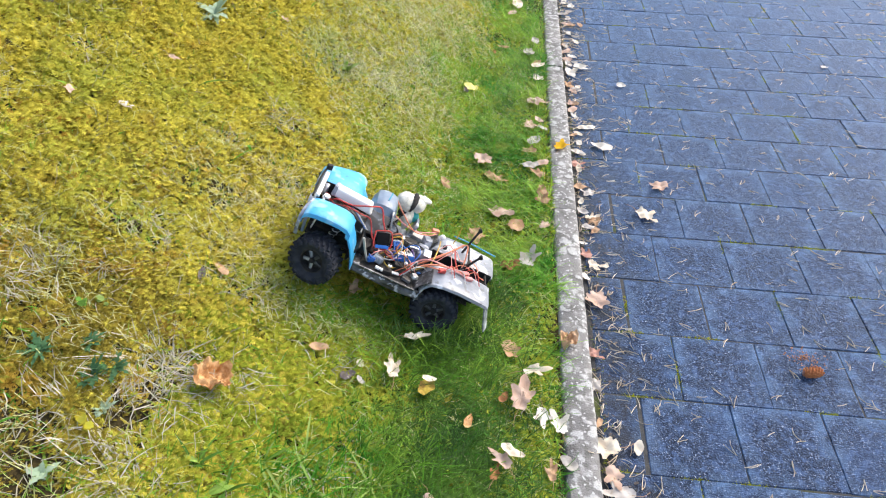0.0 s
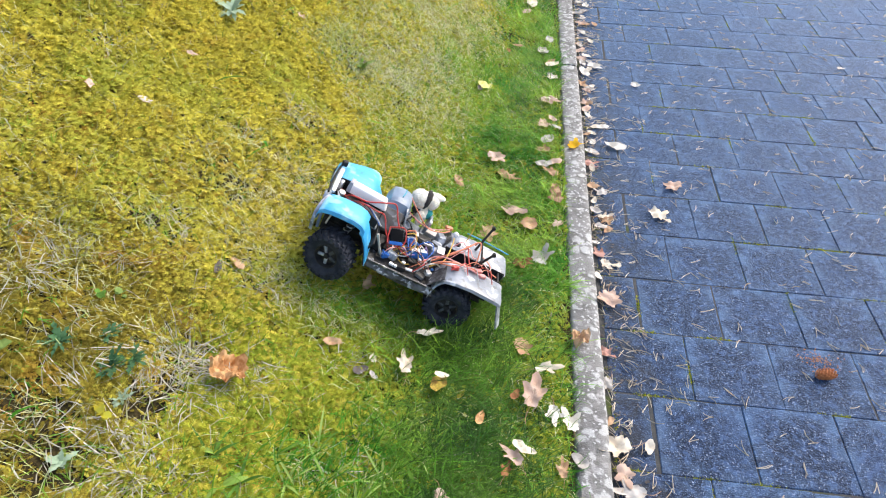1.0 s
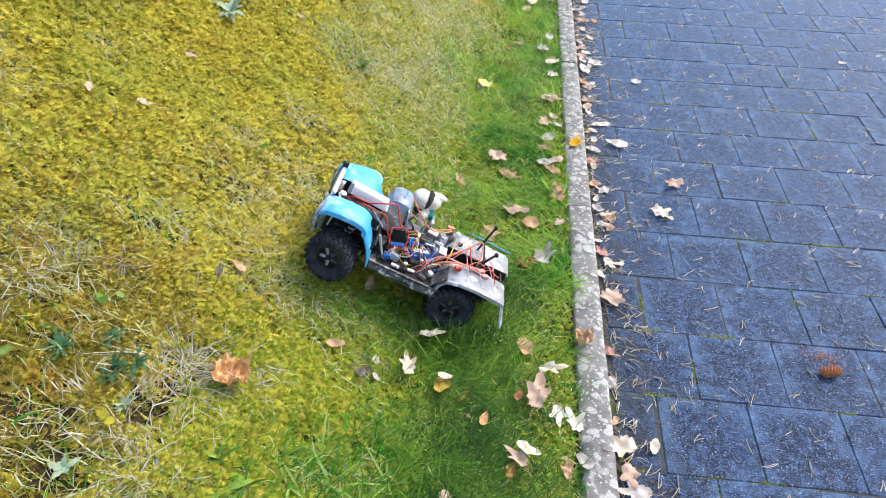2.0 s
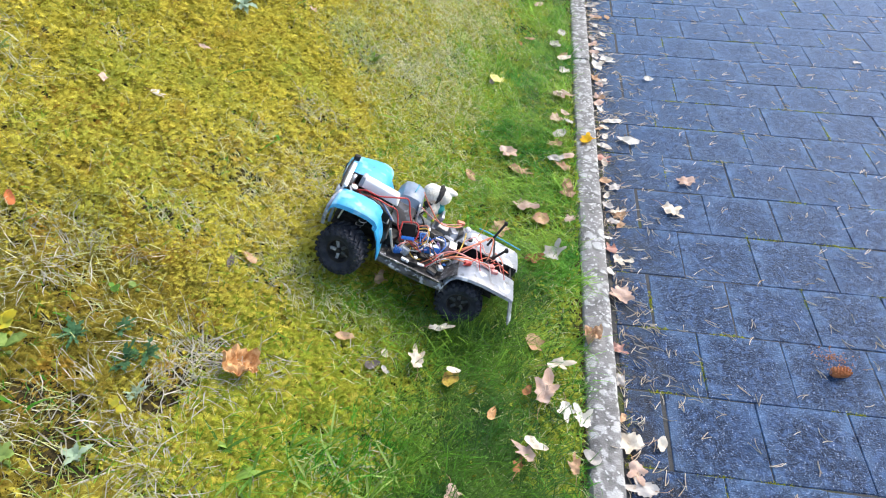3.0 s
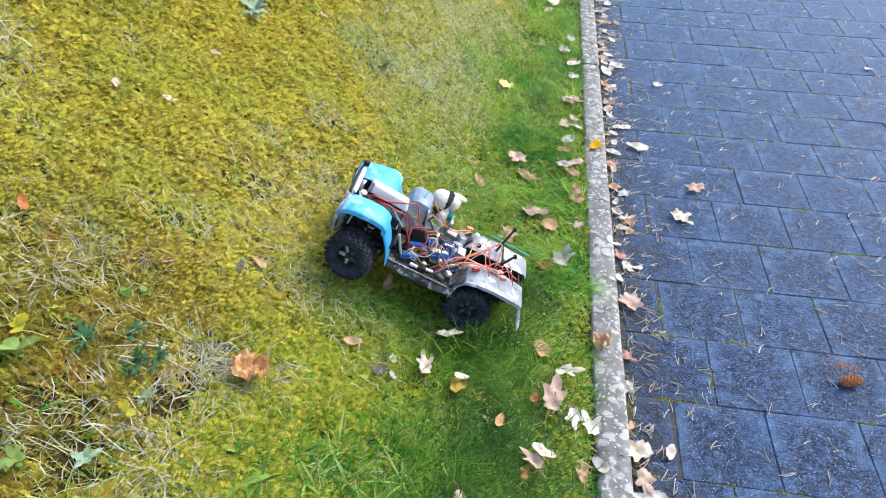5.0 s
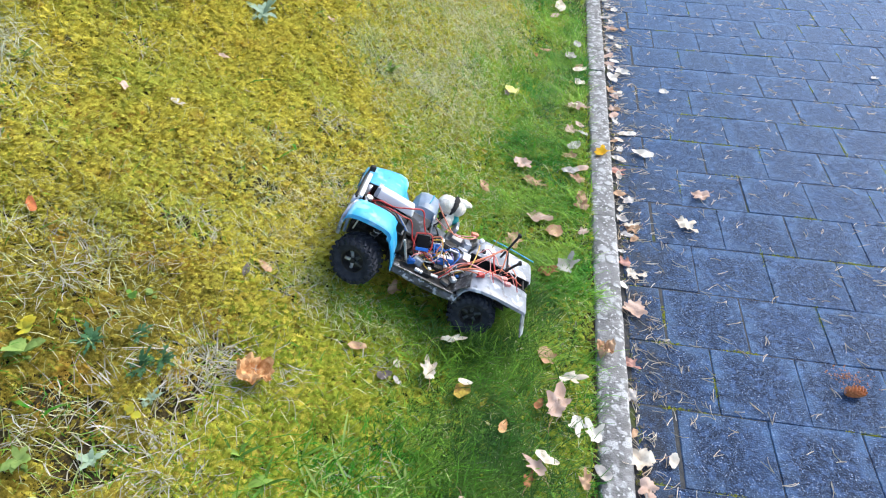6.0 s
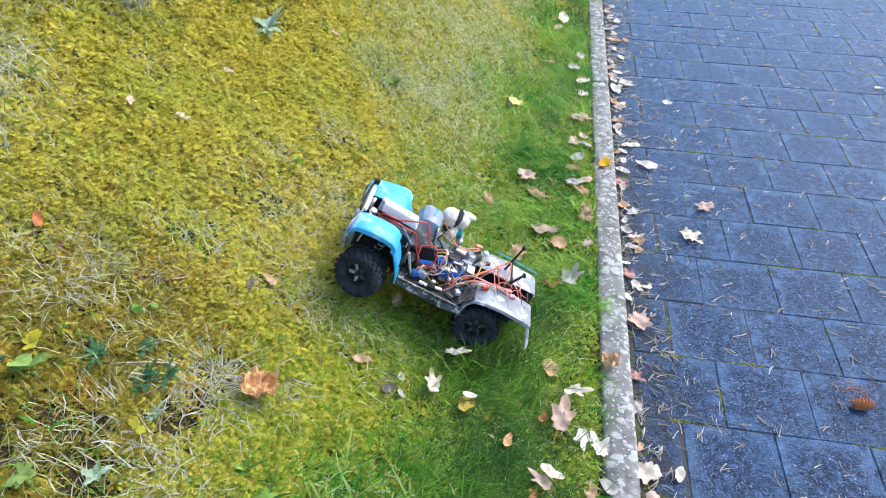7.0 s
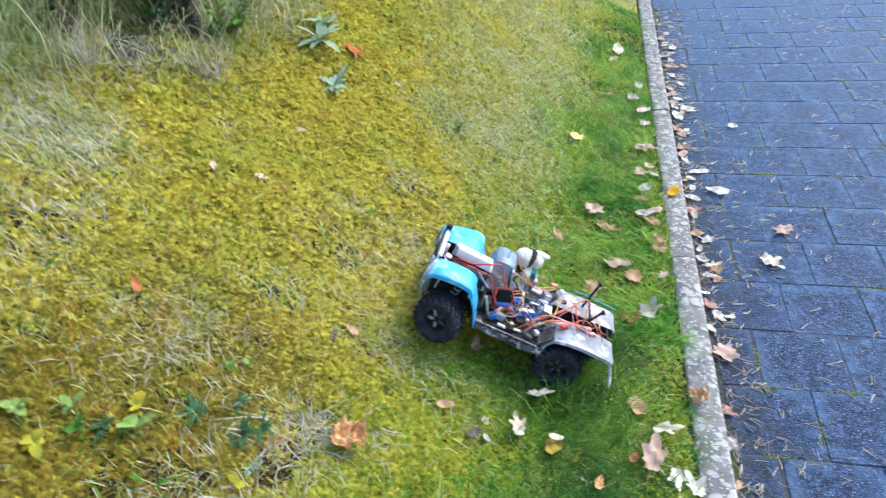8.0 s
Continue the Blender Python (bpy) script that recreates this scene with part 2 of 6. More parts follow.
DULL = over(mat("dull scratched metal", (0.34, 0.37, 0.43), (0.15, 0.165, 0.2), 60, 0.5, 0.5, bump=0.3), (0.6, 0.63, 0.68), 90, 0.58, 0.68, strength=0.7)
HUB = mat("bare aluminium", (0.55, 0.57, 0.6), (0.2, 0.21, 0.23), 90, 0.5, 0.15, bump=0.3)
# muddy spokes, darkened further to paint in the rear wheels' shade
MUDDY_SHADED = mat("muddy shaded metal", (0.1, 0.105, 0.115), (0.04, 0.042, 0.046), 90, 0.6, 0.3, bump=0.3)
SILL = over(over(mat("dirty scraped plastic", (0.1, 0.1, 0.105), (0.035, 0.034, 0.033), 30, 0.5, bump=0.6, bump_scale=140), (0.5, 0.5, 0.51), 75, 0.56, 0.64, strength=0.8), (0.02, 0.018, 0.016), 48, 0.5, 0.6, strength=0.85)
WHITE = over(mat("off-white plastic", (0.78, 0.77, 0.75), (0.68, 0.67, 0.65), 20, 0.4, bump=0.1), (0.42, 0.41, 0.39), 35, 0.66, 0.78, strength=0.5)
CHIP = mat("blue electronics case", (0.01, 0.1, 0.38), (0.02, 0.14, 0.46), 40, 0.35)
WIRE = {k: mat(k + " wire sleeve", c, None, 60, 0.45) for k, c in {"red": (0.5, 0.04, 0.03), "orange": (0.74, 0.24, 0.13), "yellow": (0.6, 0.38, 0.05), "white": (0.6, 0.58, 0.54), "blue": (0.02, 0.14, 0.5), "black": (0.02, 0.02, 0.02), "pink": (0.76, 0.3, 0.27), "teal": (0.02, 0.3, 0.42), "violet": (0.3, 0.2, 0.4)}.items()}
PLUSH = mat("cream plush", (0.82, 0.79, 0.7), (0.72, 0.67, 0.54), 60, 0.95, bump=0.8, bump_scale=350)
PLUSH_DARK = mat("black plush", (0.02, 0.02, 0.022), (0.04, 0.035, 0.03), 60, 0.95, bump=0.8, bump_scale=350)
PLUSH_TEAL = mat("teal cloth", (0.02, 0.22, 0.22), (0.03, 0.3, 0.28), 60, 0.9, bump=0.5)

# ---- mesh helpers ----
def raw(name, verts, faces, material, smooth=False):
    """A mesh from arrays of corners and equal-sized faces."""
    verts, faces = np.asarray(verts, np.float32), np.asarray(faces, np.int32)
    me = bpy.data.meshes.new(name)
    n, k = faces.shape
    me.vertices.add(len(verts))
    me.vertices.foreach_set("co", verts.ravel())
    me.loops.add(n * k)
    me.loops.foreach_set("vertex_index", faces.ravel())
    me.polygons.add(n)
    me.polygons.foreach_set("loop_start", np.arange(0, n * k, k, dtype=np.int32))
    me.update(calc_edges=True)
    me.materials.append(material)
    me.polygons.foreach_set("use_smooth", np.full(n, smooth))
    return me


def part(name, bm, material, parent=None, label="", smooth=True, place=None):
    """Links a bmesh as one mesh object, under a thing or a part."""
    me = bpy.data.meshes.new(name)
    bmesh.ops.recalc_face_normals(bm, faces=bm.faces)
    bm.to_mesh(me)
    bm.free()
    for m in material if isinstance(material, (list, tuple)) else [material]:
        me.materials.append(m)
    if smooth:
        me.polygons.foreach_set("use_smooth", np.ones(len(me.polygons), bool))
        me.set_sharp_from_angle(angle=radians(38))
    ob = new(name, me)
    if place is not None:
        ob.matrix_basis = place
    ob.parent = parent
    return tagged(ob, label)


def block(size, at=(0, 0, 0), turn=(0, 0, 0), bevel=0.002, segments=2, bm=None, taper=1.0):
    """A bevelled box; taper narrows its top."""
    own = bmesh.new()
    bmesh.ops.create_cube(own, size=1.0)
    for v in own.verts:
        k = taper if v.co.z > 0 else 1.0
        v.co = Vector((v.co.x * size[0] * k, v.co.y * size[1] * k, v.co.z * size[2]))
    if bevel:
        bmesh.ops.bevel(own, geom=list(own.edges), offset=bevel, segments=segments, affect="EDGES", profile=0.6)
    own.transform(pose(*at, *turn))
    return merge(bm, own)


def merge(bm, own):
    if bm is None:
        return own
    me = bpy.data.meshes.new("scrap")
    own.to_mesh(me)
    own.free()
    bm.from_mesh(me)
    bpy.data.meshes.remove(me)
    return bm


def tube(points, radius, sides=8, bm=None, steps=6, end_radius=None):
    """A round tube through points, smoothed between them."""
    pts = [Vector(p) for p in points]
    if len(pts) > 2 and steps > 1:
        fine = []
        ext = [2 * pts[0] - pts[1], *pts, 2 * pts[-1] - pts[-2]]
        for i in range(1, len(ext) - 2):
            a, b, c, d = ext[i - 1:i + 3]
            for k in range(steps):
                t = k / steps
                fine.append(0.5 * ((2 * b) + (c - a) * t + (2 * a - 5 * b + 4 * c - d) * t * t + (3 * b - a - 3 * c + d) * t ** 3))
        pts = [*fine, pts[-1]]
    bm = bm or bmesh.new()
    rings = []
    side = None
    for i, p in enumerate(pts):
        way = (pts[min(i + 1, len(pts) - 1)] - pts[max(i - 1, 0)]).normalized()
        if side is None:
            side = way.orthogonal().normalized()
        side = (side - way * side.dot(way)).normalized()
        up = way.cross(side)
        r = radius if end_radius is None else radius + (end_radius - radius) * i / (len(pts) - 1)
        rings.append([bm.verts.new(p + r * (math.cos(a) * side + math.sin(a) * up)) for a in [2 * math.pi * k / sides for k in range(sides)]])
    for a, b in zip(rings, rings[1:]):
        for k in range(sides):
            bm.faces.new((a[k], a[(k + 1) % sides], b[(k + 1) % sides], b[k]))
    bm.faces.new(rings[0][::-1])
    bm.faces.new(rings[-1])
    return bm


def lathe(profile, sides=32, bm=None, m=None):
    """A closed ring profile of (radius, y) turned round the y axis."""
    own = bmesh.new()
    rings = [[own.verts.new((r * math.cos(a), y, r * math.sin(a))) for r, y in profile] for a in [2 * math.pi * k / sides for k in range(sides)]]
    n = len(profile)
    for i in range(sides):
        a, b = rings[i], rings[(i + 1) % sides]
        for k in range(n):
            own.faces.new((a[k], a[(k + 1) % n], b[(k + 1) % n], b[k]))
    if m is not None:
        own.transform(m)
    return merge(bm, own)


def sheet(rows, thick, bm=None, dents=0.0, seed=0):
    """A bent sheet through rows of points, with thickness."""
    bm = bm or bmesh.new()
    first = len(bm.verts)
    rnd = random.Random(seed)
    grid = [[bm.verts.new(Vector(p) + Vector([rnd.uniform(-dents, dents) for _ in range(3)])) for p in row] for row in rows]
    faces = []
    for a, b in zip(grid, grid[1:]):
        for k in range(len(a) - 1):
            faces.append(bm.faces.new((a[k], a[k + 1], b[k + 1], b[k])))
    bmesh.ops.recalc_face_normals(bm, faces=faces)
    bmesh.ops.solidify(bm, geom=faces, thickness=thick)
    return bm


# ---- ground ----
def ripple(x, y, f, seed):
    """Smooth unevenness between -1 and 1."""
    r = np.random.RandomState(seed)
    out = 0.0
    for _ in range(6):
        a, ph, k = r.uniform(0, 2 * np.pi), r.uniform(0, 2 * np.pi), f * r.uniform(0.6, 1.6)
        out = out + np.sin((x * np.cos(a) + y * np.sin(a)) * k + ph)
    return out / 3.2


def smooth01(v, a, b):
    t = np.clip((v - a) / (b - a), 0, 1)
    return t * t * (3 - 2 * t)


def kerb_edge(y):
    """The x of the kerb's edge on the paving side."""
    return -0.0052 - 0.0104 * y


HOLLOWS = ((-0.86, -0.215, 0.045), (-0.955, -0.46, 0.04), (-1.03, -0.43, 0.03), (-0.9, -0.34, 0.04), (-1.08, -0.5, 0.03), (-0.8, -0.5, 0.05),
           (-0.988, -0.399, 0.024), (-0.974, -0.51, 0.03), (-0.932, -0.498, 0.022), (-0.874, -0.275, 0.026), (-0.874, -0.324, 0.02))


def hollow(x, y):
    return sum(np.exp(-((x - a) ** 2 + (y - b) ** 2) / (r * r)) for a, b, r in HOLLOWS)


def lawn_height(x, y):
    """The lawn: a flat strip along the kerb, then a bank that rises away from it."""
    x, y = np.asarray(x, float), np.asarray(y, float)
    foot = -0.55 + 0.14 * np.clip(y, -1.5, 2.6)
    h = 0.7335 * 0.05 * np.logaddexp(0, -(x - foot) / 0.05)
    h = 0.95 - 0.12 * np.logaddexp(0, (0.95 - h) / 0.12)
    h = h + 0.012 + 0.008 * ripple(x, y, 22, 5) * smooth01(-x, 0.15, 0.5) + 0.004 * ripple(x, y, 60, 6) * smooth01(-x, 0.12, 0.3)
    return h - 0.018 * hollow(x, y) + 0.03 * np.exp(-((x + 0.67) ** 2 + (y - 0.125) ** 2) / 0.008)


def ground_height(x, y):
    left = kerb_edge(y) - 0.074
    h = np.where(x < left + 0.004, lawn_height(x, y), -0.09)
    return np.where(x > 5.2, 0.0, h)


def spread(lo, hi, step, far):
    inner = list(np.arange(lo, hi + step / 2, step))
    out, d, a, b = [], step * 2, lo, hi
    left, right = [], []
    while a > -far:
        a -= d
        b += d
        left.append(a)
        right.append(b)
        d *= 1.35
    return np.array(left[::-1] + inner + right)


gx = spread(-1.9, 0.1, 0.02, 400)
gy = spread(-0.9, 3.0, 0.026, 400)
GX, GY = np.meshgrid(gx, gy)
GZ = ground_height(GX, GY)
nx, ny = len(gx), len(gy)
idx = np.arange(nx * ny).reshape(ny, nx)
quads = np.stack([idx[:-1, :-1], idx[:-1, 1:], idx[1:, 1:], idx[1:, :-1]], -1).reshape(-1, 4)
ground = tagged(new("ground", raw("ground", np.stack([GX, GY, GZ], -1).reshape(-1, 3), quads, SOIL, True)), "mossy grass bank and lawn on dark soil", "ground", kind="structure")
ground.data.materials.append(TURF)
mid = (GX[:-1, :-1] + GX[1:, 1:]) / 2, (GY[:-1, :-1] + GY[1:, 1:]) / 2
outer = (mid[0] < -1.7) | (mid[0] > 5.1) | (mid[1] < -0.61) | (mid[1] > 2.84)
ground.data.polygons.foreach_set("material_index", outer.ravel().astype(np.int32))

bed = bmesh.new()
block((5.3, 11.8, 0.05), (2.56, 2.9, -0.0273), bevel=0, bm=bed)
pavement = part("pavement", bed, JOINT, label="dark blue-grey concrete paving in half bond, mossy joints", smooth=False)
tagged(pavement, category="paving", kind="structure")

# ---- kerb ----
kerb = new("kerb")
tagged(kerb, "weathered concrete edging kerb with white lichen spots", "kerb", kind="structure")
yaw = math.degrees(math.atan(0.0104))


def kerb_stone_mesh(seed):
    rnd = random.Random(seed)
    bm = bmesh.new()
    n = 40
    prof = [(-0.037, -0.1), (-0.037, 0.006), (-0.0345, 0.014), (-0.029, 0.018), (-0.01, 0.0195), (0.012, 0.0195), (0.029, 0.018), (0.0345, 0.0135), (0.037, 0.006), (0.037, -0.1)]
    rings = []
    for i in range(n + 1):
        y = -0.4975 + 0.995 * i / n
        end = 0.003 if i in (0, n) else 0.0
        rings.append([bm.verts.new((x * (1 - end * 12) + rnd.gauss(0, 0.0006), y + (rnd.gauss(0, 0.0008) if not end else 0), z - end + (rnd.gauss(0, 0.0007) if z > 0 else 0))) for x, z in prof])
    for a, b in zip(rings, rings[1:]):
        for k in range(len(prof) - 1):
            bm.faces.new((a[k], b[k], b[k + 1], a[k + 1]))
    bm.faces.new(rings[0])
    bm.faces.new(rings[-1][::-1])
    return bm


for i, y in enumerate((-2.818, -1.818, -0.818, 0.182, 1.182, 2.182, 3.182, 4.182, 5.182, 6.182, 7.182, 8.182)):
    part("kerb_stone", kerb_stone_mesh(i), KERB, kerb, place=pose(kerb_edge(y) - 0.037, y, 0.002 * (i % 2) - 0.001, 0, 0, yaw))

# ---- lawn growth ----
rng = np.random.RandomState(11)


def moss_line(y):
    """The x where the green strip along the kerb gives way to moss."""
    return np.interp(y, [-0.6, -0.35, -0.2, -0.04, 0.19, 0.45, 0.72, 1.24, 1.87, 3.0], [-0.52, -0.52, -0.5, -0.46, -0.45, -0.5, -0.51, -0.43, -0.36, -0.3])


def greenness(x, y):
    d = x - moss_line(y) + 0.07 * ripple(x, y, 11, 21) + 0.05 * ripple(x, y, 28, 22)
    return smooth01(d, -0.26, 0.18)


def deep_green(x, y):
    """The band of dark fine grass that runs through the green strip, a hand away from the kerb."""
    mid = np.interp(y, [-0.5, -0.3, -0.05, 0.15, 0.45, 0.9, 1.5], [-0.34, -0.34, -0.34, -0.33, -0.26, -0.22, -0.2]) + 0.03 * ripple(x, y, 9, 95)
    return np.exp(-((x - mid) / np.interp(y, [-0.1, 0.15], [0.14, 0.09])) ** 2) * smooth01(ripple(x, y, 6, 96), -1.3, -0.1) * (0.15 + 0.85 * smooth01(0.5 - y, 0.0, 0.25))


def kerb_moss(x, y):
    """Yellow-green moss keeps the grass thin right beside the near kerb."""
    return smooth01(x, -0.27, -0.18) * smooth01(0.2 - y, 0.0, 0.15)


DRY = ((-0.80, 0.98, 0.13), (-0.67, 1.05, 0.14), (-0.55, 1.3, 0.12), (-0.86, 0.58, 0.08), (-0.78, 0.4, 0.09), (-0.68, 0.27, 0.07), (-1.1, -0.16, 0.16), (-0.98, -0.47, 0.16),
       (-0.85, -0.46, 0.13), (-0.86, -0.22, 0.11), (-0.83, 0.01, 0.09), (-1.0, 0.04, 0.09), (-1.42, 0.06, 0.15), (-1.5, 0.12, 0.15), (-1.35, -0.08, 0.13), (-1.1, -0.22, 0.12), (-0.6, -0.3, 0.08), (-1.25, 0.42, 0.07), (-0.92, 0.24, 0.09), (-0.95, 0.4, 0.08))


def dryness(x, y):
    out = np.zeros_like(x)
    for cx, cy, r in DRY:
        out = np.maximum(out, np.exp(-((x - cx) ** 2 + (y - cy) ** 2) / (r * r * 0.7)))
    return out


def pale_band(x, y):
    """Bleached thin grass between the moss and the green strip, wider further along."""
    west = np.interp(y, [0.3, 0.6, 1.0, 1.7, 2.9], [-0.73, -0.82, -0.94, -1.05, -1.17]) + 0.08 * ripple(x, y, 10, 101) + 0.05 * ripple(x, y, 24, 102)
    return smooth01(x - west, -0.05, 0.15) * smooth01(y, 0.35, 0.8) * (1 - greenness(x, y)) * (0.75 + 0.35 * ripple(x, y, 15, 103))


def top_pale(x, y):
    """A bleached patch at the top of the bank."""
    return np.exp(-(((x + 1.515) / 0.13) ** 2 + ((y - 0.15) / 0.13) ** 2)) * (0.8 + 0.3 * ripple(x, y, 25, 104))


def litter_gap(x, y):
    """A bare hollow of litter between the tall tufts."""
    return np.clip(1 - np.exp(-(((x + 1.505) / 0.085) ** 2 + ((y - 0.51) / 0.1) ** 2)) - np.exp(-(((x + 1.41) / 0.055) ** 2 + ((y - 0.63) / 0.075) ** 2)), 0, 1)


def scatter(n, x0, x1, y0, y1, keep):
    """n random places at most, kept with the chance that keep(x, y) gives."""
    x, y = rng.uniform(x0, x1, n), rng.uniform(y0, y1, n)
    ok = (x < kerb_edge(y) - 0.077) & (rng.uniform(size=n) < keep(x, y))
    return x[ok], y[ok]


def sprig_mesh(name, x, y, z, heading, length, material):
    """Feathery moss sprigs: an arching stem with four pairs of pointed leaflets and a tip."""
    n = len(x)
    ln = length * rng.uniform(0.6, 1.35, n)
    a = heading + rng.normal(0, 0.8, n)
    rise = rng.uniform(0.15, 1.05, n)
    droop = rng.uniform(0.5, 1.3, n)
    side = np.stack([-np.sin(a), np.cos(a), rng.normal(0, 0.25, n)], -1)
    p = np.stack([x, y, z], -1)
    stem, tips = [p], []
    for k in range(4):
        t = rise - droop * k / 4
        fwd = np.stack([np.cos(a) * np.cos(t), np.sin(a) * np.cos(t), np.sin(t)], -1)
        q = p + fwd * (ln / 4)[:, None]
        wide = ln * (0.3, 0.38, 0.34, 0.24)[k]
        for s in (-1, 1):
            w = (wide * rng.uniform(0.7, 1.3, n))[:, None]
            tips.append(p + s * side * w + fwd * w * 0.9 + np.array([0, 0, 1.0]) * w * rng.uniform(-0.1, 0.45, n)[:, None])
        stem.append(q)
        p = q
    v = np.stack(stem + tips, 1).reshape(-1, 3)
    b = np.arange(n)[:, None] * 13
    f = np.concatenate([b + np.array([[k, k + 1, 5 + 2 * k + s]]) for k in range(4) for s in (0, 1)], 1).reshape(-1, 3)
    return raw(name, v, f, material)


def moss_mesh(x, y, size, cushion, leaflets, material, z=None, length=0.006):
    """Small domed cushions of pointed leaflets."""
    n = len(x)
    z = lawn_height(x, y) if z is None else z
    big = rng.uniform(0.6, 1.3, n)[:, None]
    a = rng.uniform(0, 2 * np.pi, (n, leaflets))
    r = np.sqrt(rng.uniform(0, 1, (n, leaflets)))
    base = np.stack([x[:, None] + np.cos(a) * r * cushion * big, y[:, None] + np.sin(a) * r * cushion * big, z[:, None] + size * big * (1 - r * r) * rng.uniform(0.7, 1.2, (n, leaflets)) - 0.003], -1)
    a = a + rng.normal(0, 0.7, (n, leaflets))
    tilt = np.clip(0.25 + 0.9 * r + rng.normal(0, 0.3, (n, leaflets)), 0.05, 1.5)
    ln = length * rng.uniform(0.6, 1.4, (n, leaflets))
    way = np.stack([np.cos(a) * np.sin(tilt), np.sin(a) * np.sin(tilt), np.cos(tilt)], -1)
    side = np.stack([-np.sin(a), np.cos(a), 0 * a], -1) * (ln * 0.19)[..., None]
    tip = base + way * ln[..., None] - np.array([0, 0, 1]) * (ln * 0.3 * np.sin(tilt))[..., None]
    v = np.stack([base - side, tip, base + side], 2).reshape(-1, 3)
    f = np.arange(len(v)).reshape(-1, 3)
    return raw("moss", v, f, material)


def lumps(x, y):
    return 0.5 * ripple(x, y, 140, 81) + 0.6 * ripple(x, y, 250, 82) + 0.45 * ripple(x, y, 480, 83)


def carpet_top(x, y):
    thick = 0.0055 - 0.008 * hollow(x, y) - (0.006 - 0.003 * smooth01(0.1 - y, 0.0, 0.3)) * dryness(x, y) - 0.007 * greenness(x, y) - 0.004 * smooth01(0.2 - y, 0.0, 0.5) * smooth01(ripple(x, y, 21, 84), -0.1, 0.7) - 0.004 * smooth01(ripple(x, y, 26, 84), 0.15, 0.9)
    return thick + 0.0085 * lumps(x, y)


def moss_top(x, y):
    """Where stalks lie that rest on the moss."""
    return lawn_height(x, y) + np.maximum(carpet_top(x, y), 0.0) + 0.005


def blades_mesh(name, x, y, length, width, bend, material, z=None, heading=None, lift=(0.2, 1.0), bed=lawn_height):
    """Curved tapering blades of three stretches, which come to rest on the bed."""
    n = len(x)
    z = bed(x, y) if z is None else z
    a = rng.uniform(0, 2 * np.pi, n) if heading is None else heading + rng.normal(0, 0.7, n)
    ln = length * rng.uniform(0.5, 1.3, n)
    w = width * rng.uniform(0.6, 1.3, n)
    out = np.stack([np.cos(a), np.sin(a), 0 * a], -1)
    side = np.stack([-np.sin(a), np.cos(a), 0 * a], -1)
    tilt = rng.uniform(lift[0], lift[1], n)
    bend = bend * rng.uniform(0.4, 1.5, n)
    p = np.stack([x, y, z - 0.004], -1)
    twist = rng.normal(0, 0.35, n)
    rows = []
    for k, (share, wide) in enumerate(((0.0, 1.0), (0.4, 0.95), (0.36, 0.65), (0.24, 0.06))):
        t = np.minimum(tilt + bend * k / 3, 1.75)
        out = np.stack([np.cos(a + twist * k), np.sin(a + twist * k), 0 * a], -1)
        p = p + (out * np.sin(t)[:, None] + np.array([0, 0, 1.0]) * np.cos(t)[:, None]) * (ln * share)[:, None]
        low = bed(p[:, 0], p[:, 1]) if k else None
        if low is not None:
            p[:, 2] = np.maximum(p[:, 2], np.where(p[:, 0] < kerb_edge(p[:, 1]) - 0.074, low, 0.0) + 0.003)
        rows += [p - side * (w * wide / 2)[:, None], p + side * (w * wide / 2)[:, None]]
    v = np.stack(rows, 1).reshape(-1, 3)
    b = np.arange(n)[:, None] * 8
    f = np.concatenate([b + np.array([[2 * k, 2 * k + 1, 2 * k + 3, 2 * k + 2]]) for k in range(3)], 1).reshape(-1, 4)
    return raw(name, v, f, material)


# the moss carpet: a lumpy sheet with pits, which sinks under the soil where grass and straw take over
cx_, cy_ = np.meshgrid(np.arange(-1.7, -0.2, 0.006), np.concatenate([np.arange(-0.62, 1.2, 0.0066), np.arange(1.2, 2.9, 0.012)]))
rise = carpet_top(cx_, cy_) + 0.001 * rng.normal(0, 1, cx_.shape)
ci = np.arange(cx_.size).reshape(cx_.shape)
cq = np.stack([ci[:-1, :-1], ci[:-1, 1:], ci[1:, 1:], ci[1:, :-1]], -1)
cq = cq[rise[:-1, :-1] > -0.006].reshape(-1, 4)
tagged(new("moss_carpet", raw("moss_carpet", np.stack([cx_, cy_, lawn_height(cx_, cy_) + rise], -1).reshape(-1, 3), cq, CARPET, True)), "ochre-green lumpy moss carpet covering the lawn bank", "moss", kind="stuff")

mx, my = scatter(330000, -1.75, -0.09, -0.62, 2.9, lambda x, y: (1 - 0.75 * greenness(x, y) * (1 - 0.9 * kerb_moss(x, y))) * (1 - 0.95 * deep_green(x, y)) * (1 - (0.5 - 0.25 * smooth01(0.1 - y, 0.0, 0.3)) * dryness(x, y)) * (1 - 0.45 * pale_band(x, y)) * (1 - np.minimum(0.85 * top_pale(x, y), 0.9)) * litter_gap(x, y) * (1 - np.minimum(0.9 * hollow(x, y), 0.9)) * smooth01(lumps(x, y) + 0.25 * ripple(x, y, 45, 31), -1.0, 0.0) * (1 - 0.75 * smooth01(y, 0.8, 2.2)) * (1 - 0.5 * smooth01(0.2 - y, 0.0, 0.5) * smooth01(ripple(x, y, 21, 84), 0.0, 0.7)))
ex, ey = scatter(42000, -1.3, -0.78, -0.62, 0.0, lambda x, y: (1 - np.minimum(0.8 * hollow(x, y), 0.8)) * smooth01(lumps(x, y), -0.8, 0.1))
mx, my = np.concatenate([mx, ex]), np.concatenate([my, ey])
short = 1 - 0.32 * smooth01(0.15 - my, 0.0, 0.4) * smooth01(-mx, 0.7, 0.9)
